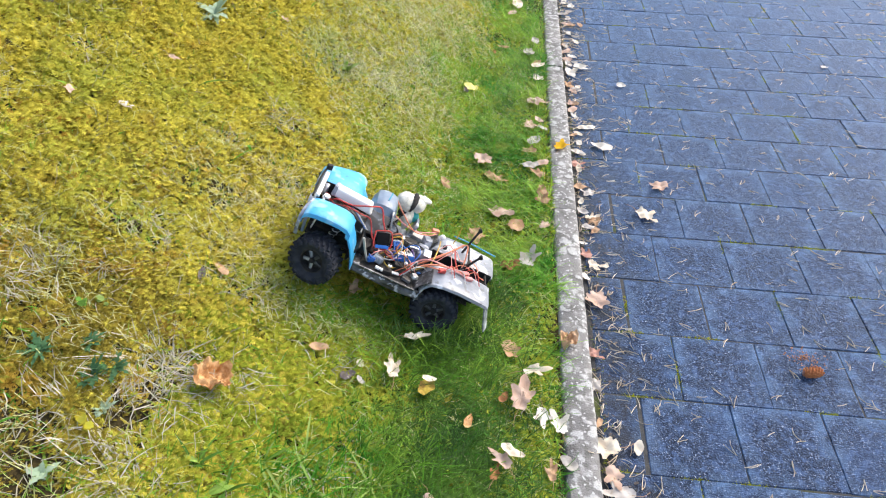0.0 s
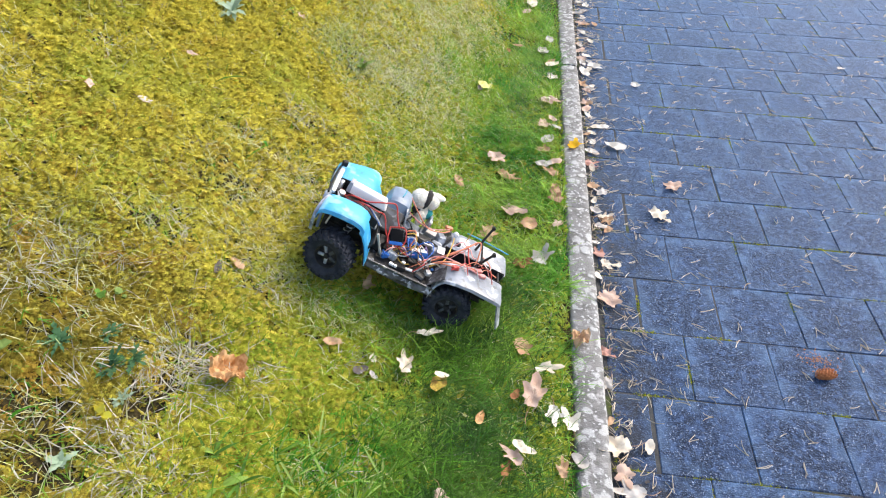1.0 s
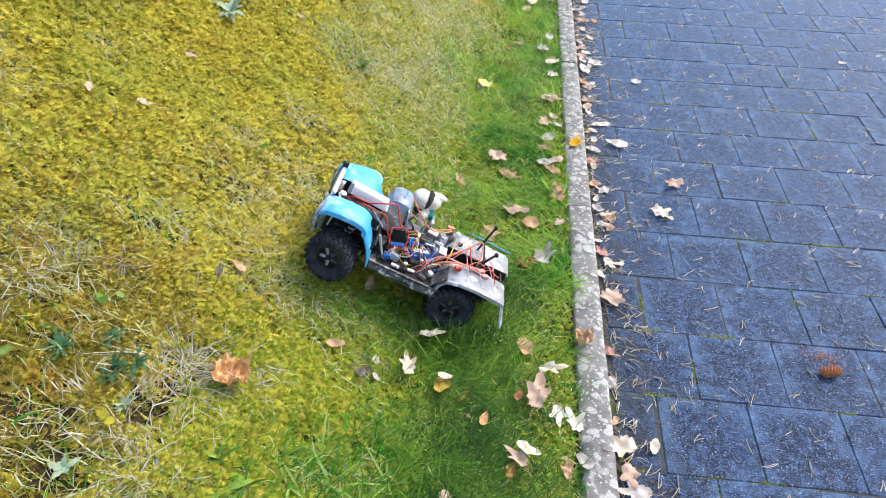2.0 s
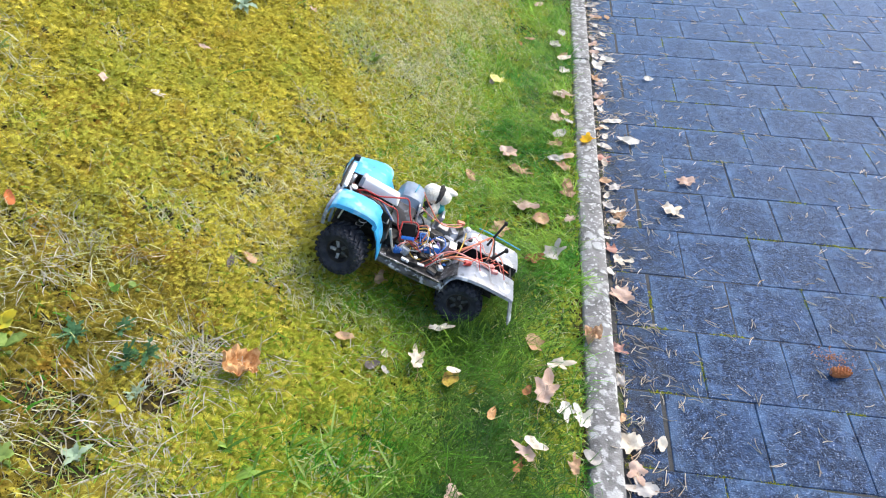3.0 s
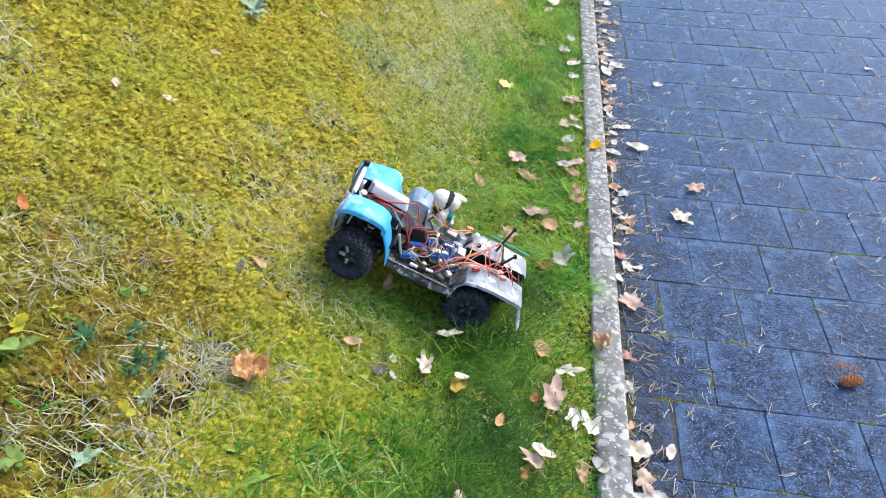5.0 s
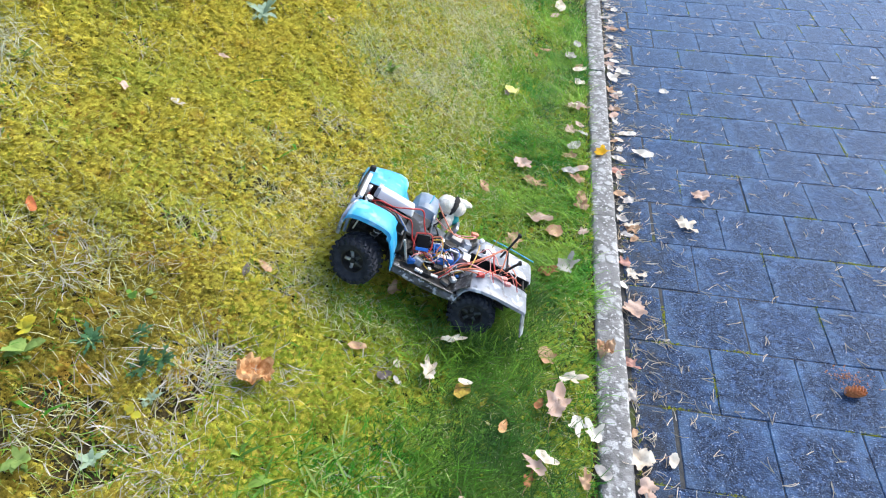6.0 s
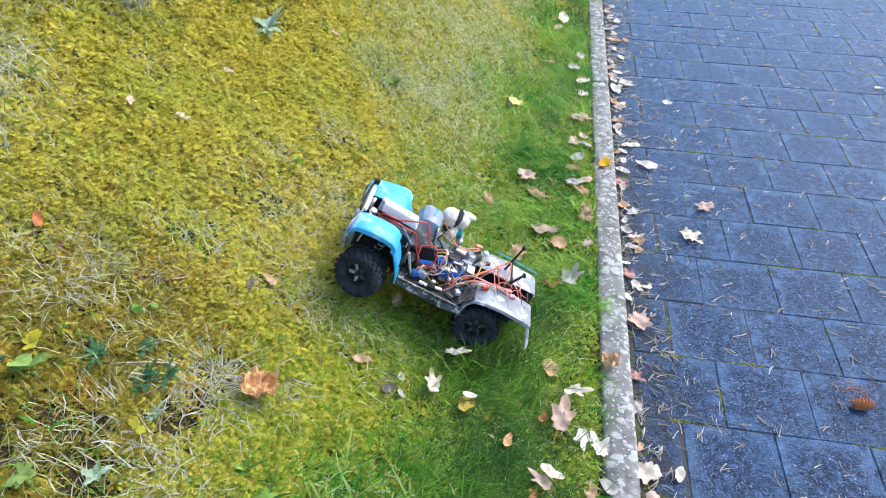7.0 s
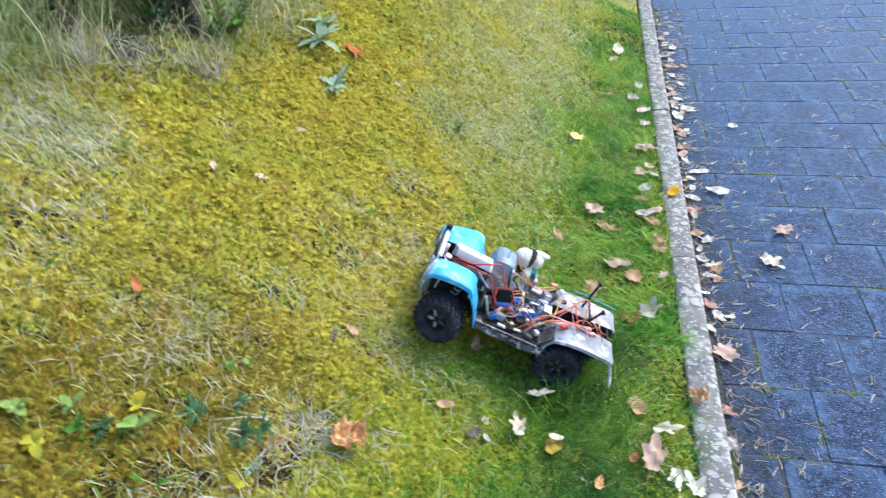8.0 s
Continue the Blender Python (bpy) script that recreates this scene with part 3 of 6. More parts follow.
lush = rng.uniform(size=len(mx)) < np.maximum(smooth01(greenness(mx, my) + 0.4 * pale_band(mx, my), 0.05, 0.5), 0.97 * smooth01(mx, -0.92, -0.7) * smooth01(0.16 - my + 0.08 * ripple(mx, my, 12, 35), 0.0, 0.25))
e = 0.003
fall = np.arctan2(lumps(mx, my - e) - lumps(mx, my + e), lumps(mx - e, my) - lumps(mx + e, my))
mz = lawn_height(mx, my) + np.maximum(carpet_top(mx, my), 0.0) - 0.001
old = ~lush & (rng.uniform(size=len(mx)) < 0.04 + 0.96 * smooth01(0.02 - my + 0.1 * ripple(mx, my, 9, 33), 0.0, 0.3) * smooth01(-mx, 0.75, 1.0) + 0.2 * smooth01(ripple(mx, my, 7, 34), 0.3, 0.9))
fresh = ~lush & ~old
tagged(new("moss", sprig_mesh("moss", mx[fresh], my[fresh], mz[fresh], fall[fresh], 0.017 * short[fresh], MOSS)), "yellow-green feathery moss carpet on the lawn bank", "moss", kind="stuff")
tagged(new("browning_moss", sprig_mesh("browning_moss", mx[old], my[old], mz[old], fall[old], 0.0155 * short[old], MOSS_OLD)), "brownish olive moss fading among dry grass", "moss", kind="stuff")
tagged(new("green_moss", sprig_mesh("green_moss", mx[lush], my[lush], mz[lush], fall[lush], 0.015, MOSS_GREEN)), "green moss among the grass along the kerb", "moss", kind="stuff")

bx, by = scatter(230000, -1.85, -0.085, -0.75, 2.9, lambda x, y: (0.04 + 0.13 * smooth01(ripple(x, y, 10, 71), 0.2, 0.8) + 0.17 * smooth01(0.15 - y, 0, 0.4) * (0.25 + 0.75 * smooth01(x, -0.95, -0.75)) + 0.85 * greenness(x, y) * (1 - 0.92 * deep_green(x, y)) * (1 - 0.72 * kerb_moss(x, y)) * (0.8 + 0.4 * ripple(x, y, 17, 41)) + 0.1 * dryness(x, y) * smooth01(y, -0.2, 0.1)) * (1 - 0.5 * smooth01(y, 1.2, 2.9)))
tagged(new("grass", blades_mesh("grass", bx, by, 0.04, 0.0021, 1.0, GRASS)), "green lawn grass growing through moss along the kerb", "grass", kind="stuff")

lx, ly = scatter(80000, -0.8, -0.085, -0.75, 2.9, lambda x, y: 0.95 * greenness(x, y) * (1 - 0.75 * deep_green(x, y)) * (1 - 0.8 * kerb_moss(x, y)) * smooth01(ripple(x, y, 13, 43), -0.6, 0.4))
tagged(new("long_grass", blades_mesh("long_grass", lx, ly, 0.082, 0.0025, 1.1, GRASS, heading=np.where(ly > 0.35, 2.9, -0.3) + 1.0 * ripple(lx, ly, 7, 61), lift=(0.45, 1.2))), "long drooping green grass beside the kerb", "grass", kind="stuff")

dx_, dy_ = scatter(120000, -0.75, -0.085, -0.6, 1.8, lambda x, y: 0.95 * deep_green(x, y))
tagged(new("dark_grass", blades_mesh("dark_grass", dx_, dy_, 0.08, 0.0018, 1.1, DARK_GRASS, heading=np.where(dy_ > 0.3, 3.0, 0.5) + 0.5 * ripple(dx_, dy_, 8, 62), lift=(0.4, 1.2))), "deep green fine grass combed over beside the kerb", "grass", kind="stuff")

qx, qy = scatter(72000, -1.85, -0.085, -0.75, 2.9, lambda x, y: 0.07 + 0.2 * smooth01(ripple(x, y, 8, 91), 0.25, 0.9) + 0.12 * greenness(x, y) + 0.5 * dryness(x, y) * (0.7 + 0.5 * ripple(x, y, 30, 52))  + 0.2 * pale_band(x, y) + 0.25 * smooth01(-x, 1.25, 1.5) * smooth01(0.35 - y, 0.0, 0.2) + 0.6 * np.exp(-((x + 1.12) ** 2 + (y + 0.1) ** 2) / 0.02) + 0.7 * np.exp(-((x + 1.5) ** 2 + (y - 0.13) ** 2) / 0.014))
tagged(new("pale_grass", blades_mesh("pale_grass", qx, qy, 0.045, 0.0015, 0.9, PALE_GRASS, lift=(0.5, 1.35), bed=moss_top)), "thin pale green blades scattered through the moss", "grass", kind="stuff")

sx, sy = scatter(60000, -1.85, -0.12, -0.75, 2.9, lambda x, y: 0.03 + (0.2 - 0.09 * smooth01(0.0 - y, 0.0, 0.25)) * dryness(x, y) * (0.6 + 0.5 * ripple(x, y, 30, 51)) + 0.1 * pale_band(x, y) + 0.1 * top_pale(x, y))
tagged(new("dry_grass", blades_mesh("dry_grass", sx, sy, 0.046, 0.0017, 1.1, STRAW, lift=(0.7, 1.5), bed=moss_top)), "bleached dry grass stalks lying in matted patches", "dry grass", kind="stuff")


vx, vy = scatter(70000, -1.2, -0.35, 0.4, 2.9, lambda x, y: 0.65 * pale_band(x, y))
tagged(new("pale_band_grass", blades_mesh("pale_band_grass", vx, vy, 0.042, 0.0018, 0.9, PALE_GRASS, lift=(0.5, 1.4), bed=moss_top)), "thin pale yellowish grass in a bleached band of the lawn", "grass", kind="stuff")
vx, vy = scatter(16000, -1.8, -1.2, -0.15, 0.45, lambda x, y: 0.9 * top_pale(x, y))
tagged(new("bleached_grass", blades_mesh("bleached_grass", vx, vy, 0.05, 0.002, 1.0, BLEACHED, lift=(0.5, 1.4), bed=moss_top)), "bleached grey-green grass matted at the top of the bank", "grass", kind="stuff")


def tussock(x, y, n, r, length, heading, material, name, label, category):
    """A combed clump of drooping stalks; heading is None for a star."""
    a, d = rng.uniform(0, 2 * np.pi, n), np.abs(rng.normal(0, r, n))
    n = int(n * (0.24 if y < -0.3 else 0.42))
    a, d = a[:n], d[:n]
    px, py = x + np.cos(a) * d, y + np.sin(a) * d
    h = a if heading is None else np.where(rng.uniform(size=n) < 0.7, heading, a)
    tagged(new(name, blades_mesh(name, px, py, length * 0.85, 0.0009 + 0.014 * length, 1.3, material, heading=h, lift=(0.55, 1.45), bed=moss_top)), label, category, kind="stuff")


for x, y, n, r, length, heading in ((-0.9, -0.25, 130, 0.035, 0.10, -2.6), (-0.86, -0.2, 90, 0.03, 0.09, 0.4), (-0.83, -0.27, 80, 0.03, 0.08, -1.2), (-0.79, -0.16, 60, 0.03, 0.08, None), (-0.74, -0.2, 60, 0.03, 0.07, -0.3),
                                    (-0.86, -0.45, 140, 0.04, 0.09, -2.4), (-0.8, -0.47, 100, 0.04, 0.08, -0.6), (-0.9, -0.38, 80, 0.03, 0.08, -2.9), (-1.0, -0.45, 110, 0.04, 0.08, None), (-1.04, -0.5, 90, 0.04, 0.07, -1.0),
                                    (-0.97, -0.36, 70, 0.035, 0.07, 2.6), (-0.897, -0.305, 60, 0.012, 0.06, 1.4), (-0.842, -0.446, 160, 0.035, 0.1, -2.9), (-0.861, -0.211, 60, 0.02, 0.1, 2.9), (-1.08, -0.14, 110, 0.045, 0.075, 2.2), (-1.13, -0.2, 90, 0.04, 0.07, None)):
    tussock(x, y, n, r, length, heading, STRAW_WHITE, "dry_tussock", "bleached whitish dry grass clump matted in the lawn", "dry grass")
for x, y, n, r, length, heading in ((-1.02, -0.08, 60, 0.035, 0.06, -0.8), (-1.2, -0.3, 70, 0.04, 0.07, None), (-0.83, 0.01, 70, 0.035, 0.06, None), (-0.78, 0.03, 60, 0.03, 0.06, -0.5), (-0.95, 0.03, 60, 0.03, 0.055, 2.5),
                                    (-1.0, 0.08, 50, 0.03, 0.055, None), (-0.8, 0.4, 80, 0.035, 0.06, -0.4), (-0.75, 0.36, 60, 0.03, 0.06, None), (-0.68, 0.25, 70, 0.035, 0.055, None), (-0.87, 0.57, 80, 0.03, 0.065, 0.6),
                                    (-0.84, 0.62, 50, 0.03, 0.06, None), (-0.8, 0.97, 90, 0.04, 0.07, None), (-0.7, 1.02, 90, 0.05, 0.07, -0.4)):
    tussock(x, y, n, r, length, heading, STRAW_WHITE, "dry_tussock", "bleached whitish dry grass clump matted in the lawn", "dry grass")
for x, y, n, r, length, heading in ((-0.66, 1.12, 80, 0.05, 0.07, None), (-0.6, 1.3, 70, 0.05, 0.07, None), (-0.55, -0.3, 70, 0.035, 0.065, -0.4), (-0.6, -0.05, 50, 0.03, 0.055, None), (-0.55, 0.0, 40, 0.03, 0.05, -2.0),
                                    (-1.4, -0.08, 80, 0.045, 0.075, None), (-1.34, -0.03, 60, 0.04, 0.07, 2.4), (-1.47, 0.1, 80, 0.05, 0.07, None), (-1.25, 0.42, 40, 0.02, 0.06, 0.8), (-1.12, -0.22, 80, 0.04, 0.07, -0.6),
                                    (-1.3, -0.2, 60, 0.04, 0.07, None)):
    tussock(x, y, n, r, length, heading, STRAW_WHITE, "dry_tussock", "bleached whitish dry grass clump matted in the lawn", "dry grass")
for x, y, n, r, length, heading in ((-0.74, -0.37, 60, 0.02, 0.085, None), (-0.7, -0.41, 50, 0.02, 0.08, -0.4), (-0.62, -0.36, 60, 0.03, 0.07, -0.5), (-0.66, -0.3, 40, 0.03, 0.065, 0.2), (-0.5, -0.36, 70, 0.04, 0.075, -0.6),
                                    (-0.42, -0.25, 80, 0.05, 0.075, -0.4), (-0.35, -0.15, 80, 0.05, 0.075, -0.2), (-0.3, -0.32, 80, 0.05, 0.08, -0.7)):
    tussock(x, y, n, r, length, heading, GRASS, "grass_tussock", "bright green tuft of longer lawn grass", "grass")
for x, y, n, r, length, heading in ((-0.25, 0.9, 80, 0.05, 0.08, 2.8), (-0.3, 0.75, 80, 0.05, 0.08, -2.9), (-0.2, 0.65, 80, 0.05, 0.075, -2.6), (-0.36, 0.02, 110, 0.03, 0.07, None),
                                    (-0.38, 0.06, 100, 0.025, 0.075, None), (-0.32, 0.04, 90, 0.025, 0.065, 1.4), (-0.35, 0.1, 90, 0.02, 0.07, None), (-0.33, 0.08, 60, 0.03, 0.085, None), (-0.39, 0.07, 60, 0.03, 0.08, None), (-0.66, 0.06, 50, 0.03, 0.045, None)):
    tussock(x, y, n, r, length, heading, GRASS, "grass_tussock", "bright green tuft of longer lawn grass", "grass")


# upright blades that the wheels have not pressed down
for x, y, n, spread_x, spread_y, length, material in ((-0.37, 0.07, 200, 0.05, 0.016, 0.075, DARK_GRASS), (-0.35, 0.06, 90, 0.06, 0.02, 0.08, GRASS), (-0.41, 0.076, 260, 0.045, 0.012, 0.085, DARK_GRASS), (-0.5, 0.09, 70, 0.06, 0.02, 0.04, PALE_GRASS), (-0.66, 0.07, 60, 0.03, 0.015, 0.04, GRASS), (-0.72, 0.085, 90, 0.03, 0.015, 0.045, PALE_GRASS)):
    tagged(new("wheel_grass", blades_mesh("wheel_grass", rng.normal(x, spread_x, n), rng.normal(y, spread_y, n), length, 0.0021, 0.9, material, lift=(0.05, 0.6))), "green grass standing up beside a wheel of the model jeep", "grass", kind="stuff")


# straw-coloured patches where the moss has thinned
for x, y in ((-0.83, 0.3), (-0.81, 0.2), (-0.86, 0.12), (-0.79, 0.36), (-0.87, 0.24), (-0.8, 0.1), (-0.76, 0.05), (-0.84, 0.38)):
    tussock(x, y, 120, 0.035, 0.05, None, FADED, "faded_tussock", "straw-coloured fading grass clump in the moss", "grass")
for x, y, n, material in ((-0.52, 0.09, 150, PALE_GRASS), (-0.6, 0.06, 130, PALE_GRASS), (-0.68, 0.04, 130, PALE_GRASS), (-0.56, 0.13, 110, GRASS), (-0.5, 0.08, 130, GRASS), (-0.62, 0.06, 120, GRASS)):
    tagged(new("pressed_grass", blades_mesh("pressed_grass", rng.normal(x, 0.04, n), rng.normal(y, 0.03, n), 0.042, 0.0019, 0.9, material, lift=(0.4, 1.3), bed=moss_top)), "yellowish grass pressed down beside the model jeep", "grass", kind="stuff")
for x, y in ((-0.9, 0.3), (-0.86, 0.22), (-0.93, 0.38), (-0.84, 0.42), (-0.95, 0.2), (-0.82, 0.14), (-0.88, 0.1), (-0.79, 0.5), (-0.75, 0.28), (-0.8, 0.34), (-1.0, 0.3)):
    tussock(x, y, 70, 0.03, 0.055, None, PALE_GRASS, "pale_tussock", "pale yellowish tuft of thin grass in the moss", "grass")

# the lawn goes on all round, thinner away from the path
ox, oy = scatter(24000, -4.2, -0.09, -3.2, 7.0, lambda x, y: 1.0 - 0.9 * ((x > -1.85) & (y > -0.75) & (y < 2.9)))
tagged(new("outer_grass", blades_mesh("outer_grass", ox, oy, 0.07, 0.009, 1.0, GRASS, lift=(0.3, 1.2))), "green grass and moss of the wider lawn", "grass", kind="stuff")


# taller growth along the top of the bank
def tall_edge(y):
    return np.interp(y, [-0.3, 0.18, 0.46, 0.58, 0.94, 1.6, 2.6], [-1.9, -1.56, -1.36, -1.27, -1.2, -1.24, -1.28])


def ragged(x, y):
    """The rough growth thins out unevenly away from the lawn."""
    w = 0.12 * ripple(x, y, 8, 111)
    return smooth01(x + w, -2.2, -1.9) * smooth01(1.75 - y + w, 0.0, 0.5) * smooth01(y + w, -0.15, 0.1)


tx, ty = scatter(30000, -2.1, -1.2, -0.1, 1.7, lambda x, y: litter_gap(x, y) * smooth01(tall_edge(y) - x, -0.03, 0.12) * 0.8 * ragged(x, y))
tagged(new("rough_grass", blades_mesh("rough_grass", tx, ty, 0.1, 0.0026, 1.0, TALL, lift=(0.05, 0.9))), "rough unmown grass along the top of the bank", "grass", kind="stuff")
tx, ty = scatter(17000, -2.3, -1.2, -0.1, 1.9, lambda x, y: litter_gap(x, y) * smooth01(tall_edge(y) - x, 0.03, 0.2) * 0.9 * ragged(x, y))
tagged(new("tall_grass", blades_mesh("tall_grass", tx, ty, 0.22, 0.003, 0.9, TALL, lift=(0.05, 0.6))), "tall dark green grass behind the mown bank", "grass", kind="stuff")
ux, uy = scatter(4200, -2.0, -1.2, 0.0, 1.3, lambda x, y: litter_gap(x, y) * smooth01(tall_edge(y) - x, -0.02, 0.1) * 0.6)
tagged(new("tall_dry_grass", blades_mesh("tall_dry_grass", ux, uy, 0.15, 0.0022, 0.9, STRAW, lift=(0.1, 1.3))), "dry stalks among the tall grass on the bank", "dry grass", kind="stuff")


for x, y, n, r in ((-1.522, 0.358, 60, 0.012), (-1.555, 0.365, 30, 0.02), (-1.322, 0.566, 70, 0.02), (-1.36, 0.56, 30, 0.02), (-1.45, 0.42, 26, 0.03)):
    a, d = rng.uniform(0, 2 * np.pi, n), np.abs(rng.normal(0, r, n))
    tagged(new("straw_tuft", blades_mesh("straw_tuft", x + np.cos(a) * d, y + np.sin(a) * d, 0.11, 0.0026, 0.8, STRAW_WHITE, lift=(0.0, 0.6))), "upright tuft of bleached straw at the edge of the tall grass", "dry grass", kind="stuff")

bits = bmesh.new()
chips = random.Random(71)
for i in range(260):
    x, y = -1.505 + chips.gauss(0, 0.05), 0.51 + chips.gauss(0, 0.06)
    block((chips.uniform(0.008, 0.03), chips.uniform(0.006, 0.016), 0.002), (x, y, float(lawn_height(x, y)) + chips.uniform(0.002, 0.02)), (chips.uniform(-40, 40), chips.uniform(-40, 40), chips.uniform(0, 180)), bevel=0, bm=bits)
tagged(part("dead_leaves", bits, LEAF["grey"], smooth=False), "dark rotting leaf litter in a hollow of the bank", "leaf litter", kind="stuff")


# ---- weeds ----
def blade_leaf(bm, length, width, turn, tilt, arch=0.5, lobes=0.0, start=0.0, at=(0, 0, 0), segs=7, fold=0.15):
    """One broad leaf that arches outwards from at."""
    c, s = math.cos(turn), math.sin(turn)
    p, rows, t = Vector(at), [], tilt
    for i in range(segs + 1):
        u = i / segs
        w = width * 0.5 * (math.sin(math.pi * min(1, u * 0.92 + 0.06)) ** 0.8) * (1 + lobes * (1 if i % 2 else -1))
        if u < start:
            w = width * 0.06
        side = Vector((-s, c, 0)) * w
        lift = Vector((0, 0, abs(w) * fold))
        rows.append([bm.verts.new(p - side + lift), bm.verts.new(p), bm.verts.new(p + side + lift)])
        step = length / segs
        p = p + Vector((c * math.sin(t), s * math.sin(t), math.cos(t))) * step
        t += arch / segs
    for a, b in zip(rows, rows[1:]):
        for k in (0, 1):
            bm.faces.new((a[k], a[k + 1], b[k + 1], b[k]))
    return bm


def weed(name, x, y, n, length, width, material, label, category="weed", lobes=0.0, stem=0.0, tilt=1.0, seed=0, start=0.0):
    """A rosette or a tuft: each leaf is a part of the plant."""
    rnd = random.Random(seed)
    root = new(name)
    root.matrix_basis = pose(x, y, float(lawn_height(x, y)) + 0.008)
    tagged(root, label, category)
    crown = block((0.008, 0.008, 0.014), (0, 0, -0.003), bevel=0.002)
    part("crown", crown, material, root)
    for i in range(n):
        bm = blade_leaf(bmesh.new(), length * rnd.uniform(0.5, 1.25), width * rnd.uniform(0.65, 1.2), 2 * math.pi * (i + rnd.uniform(-0.8, 0.8)) / n, tilt * rnd.uniform(0.55, 1.35), rnd.uniform(0.3, 0.8), lobes, start, (0, 0, stem))
        part("leaf", bm, material, root)
    return root


weed("dandelion", -1.09, 0.8, 16, 0.072, 0.02, WEED_BLUE, "bluish green dandelion rosette in the moss", lobes=0.2, seed=1, tilt=1.2, stem=0.02)
weed("plantain", -0.767, 0.983, 6, 0.05, 0.018, WEED_PALE, "pale green broad-leaved rosette among dry grass", seed=2)
weed("clover", -1.012, -0.183, 3, 0.02, 0.017, WEED, "green clover with round leaflets in the moss", seed=3, tilt=1.2, stem=0.012)
weed("clover", -0.985, -0.161, 3, 0.018, 0.015, WEED_PALE, "small pale clover beside another in the moss", seed=4, tilt=1.2, stem=0.012)
weed("broad_grass", -0.765, -0.373, 5, 0.06, 0.007, WEED, "tuft of broad bright green grass blades", "grass tuft", seed=5, tilt=0.8)
weed("broad_grass", -0.71, -0.395, 6, 0.065, 0.007, WEED, "spreading tuft of broad green grass blades", "grass tuft", seed=6, tilt=1.0)
for i, (x, y) in enumerate(((-0.64, -0.36), (-0.57, -0.33), (-0.67, -0.31), (-0.5, -0.37), (-0.6, -0.27), (-0.54, -0.41), (-0.7, -0.45), (-0.46, -0.31))):
    weed("broad_grass", x, y, 7, 0.075, 0.0046, BROAD, "clump of broad bright green grass blades", "grass tuft", seed=40 + i, tilt=0.95)
weed("chervil", -0.952, -0.301, 26, 0.042, 0.009, WEED_DARK, "dark green feathery weed in dry grass", lobes=0.5, seed=7, tilt=0.9)
weed("chervil", -0.93, -0.27, 24, 0.038, 0.009, WEED_DARK, "dark green feathery weed under bleached stalks", lobes=0.5, seed=8, tilt=1.0)
weed("chervil", -1.03, -0.30, 18, 0.036, 0.008, WEED_DARK, "feathery weed at the edge of a dry patch", lobes=0.5, seed=9, tilt=1.0)
weed("ground_elder", -1.085, -0.38, 6, 0.036, 0.026, WEED_PALE, "light green weed with toothed leaves", lobes=0.12, seed=10, tilt=1.1, stem=0.02)
weed("ground_elder", -1.1, -0.35, 4, 0.034, 0.025, WEED_YELLOW, "weed with leaves turning yellow", lobes=0.12, seed=11, tilt=1.1, stem=0.025)
weed("ground_elder", -1.015, -0.535, 7, 0.026, 0.017, WEED_PALE, "light green toothed weed low on the bank", lobes=0.12, seed=13, tilt=1.1, stem=0.02)
weed("ground_elder", -1.19, -0.475, 7, 0.03, 0.02, WEED_YELLOW, "bright yellow leaves of a fading weed", lobes=0.12, seed=14, tilt=1.2, stem=0.02)
weed("ground_elder", -1.23, -0.44, 7, 0.026, 0.018, WEED_PALE, "pale toothed weed on the bank", lobes=0.12, seed=15, tilt=1.1, stem=0.02)
weed("ground_elder", -1.15, -0.43, 7, 0.026, 0.018, WEED, "green toothed weed on the bank", lobes=0.12, seed=16, tilt=1.1, stem=0.02)
weed("chervil", -0.975, -0.25, 20, 0.034, 0.008, WEED_DARK, "dark feathery weed growing through moss", lobes=0.5, seed=60, tilt=1.0)
weed("chervil", -1.13, -0.4, 16, 0.034, 0.009, WEED_DARK, "dark green feathery weed among toothed leaves", lobes=0.5, seed=61, tilt=1.0)
weed("ground_elder", -1.17, -0.4, 7, 0.026, 0.018, WEED_PALE, "light green toothed weed beside a dark one", lobes=0.12, seed=62, tilt=1.1, stem=0.02)
weed("ground_elder", -1.25, -0.49, 7, 0.026, 0.018, WEED, "green toothed weed under yellow leaves", lobes=0.12, seed=63, tilt=1.1, stem=0.02)
weed("plantain", -1.175, 0.96, 13, 0.085, 0.026, WEED_BLUE, "bluish green broad-leaved weed at the top of the lawn", seed=17, tilt=1.2, stem=0.02)
weed("plantain", -1.19, 1.04, 12, 0.08, 0.024, WEED_BLUE, "bluish green weed beside a taller one", seed=18, tilt=1.2, stem=0.02)
weed("ground_elder", -0.927, -0.388, 4, 0.024, 0.016, WEED_YELLOW, "small weed with yellow leaves in moss", lobes=0.12, seed=64, tilt=1.1, stem=0.018)
weed("yarrow", -0.924, -0.342, 12, 0.034, 0.008, WEED_BLUE, "bluish feathery weed beside bleached stalks", lobes=0.5, seed=65, tilt=0.9)
weed("yarrow", -0.956, -0.478, 9, 0.028, 0.012, WEED_BLUE, "bluish green weed in a dark hollow", lobes=0.3, seed=66, tilt=1.0)
weed("broad_grass", -0.759, -0.362, 3, 0.05, 0.011, BROAD, "tuft of very broad light green blades", "grass tuft", seed=67, tilt=0.7)
weed("broad_grass", -0.74, -0.41, 5, 0.05, 0.012, BROAD, "low tuft of broad light green blades", "grass tuft", seed=68, tilt=1.1)
weed("plantain", -1.366, 0.174, 4, 0.035, 0.02, WEED_PALE, "small bluish rosette in the moss", seed=19)
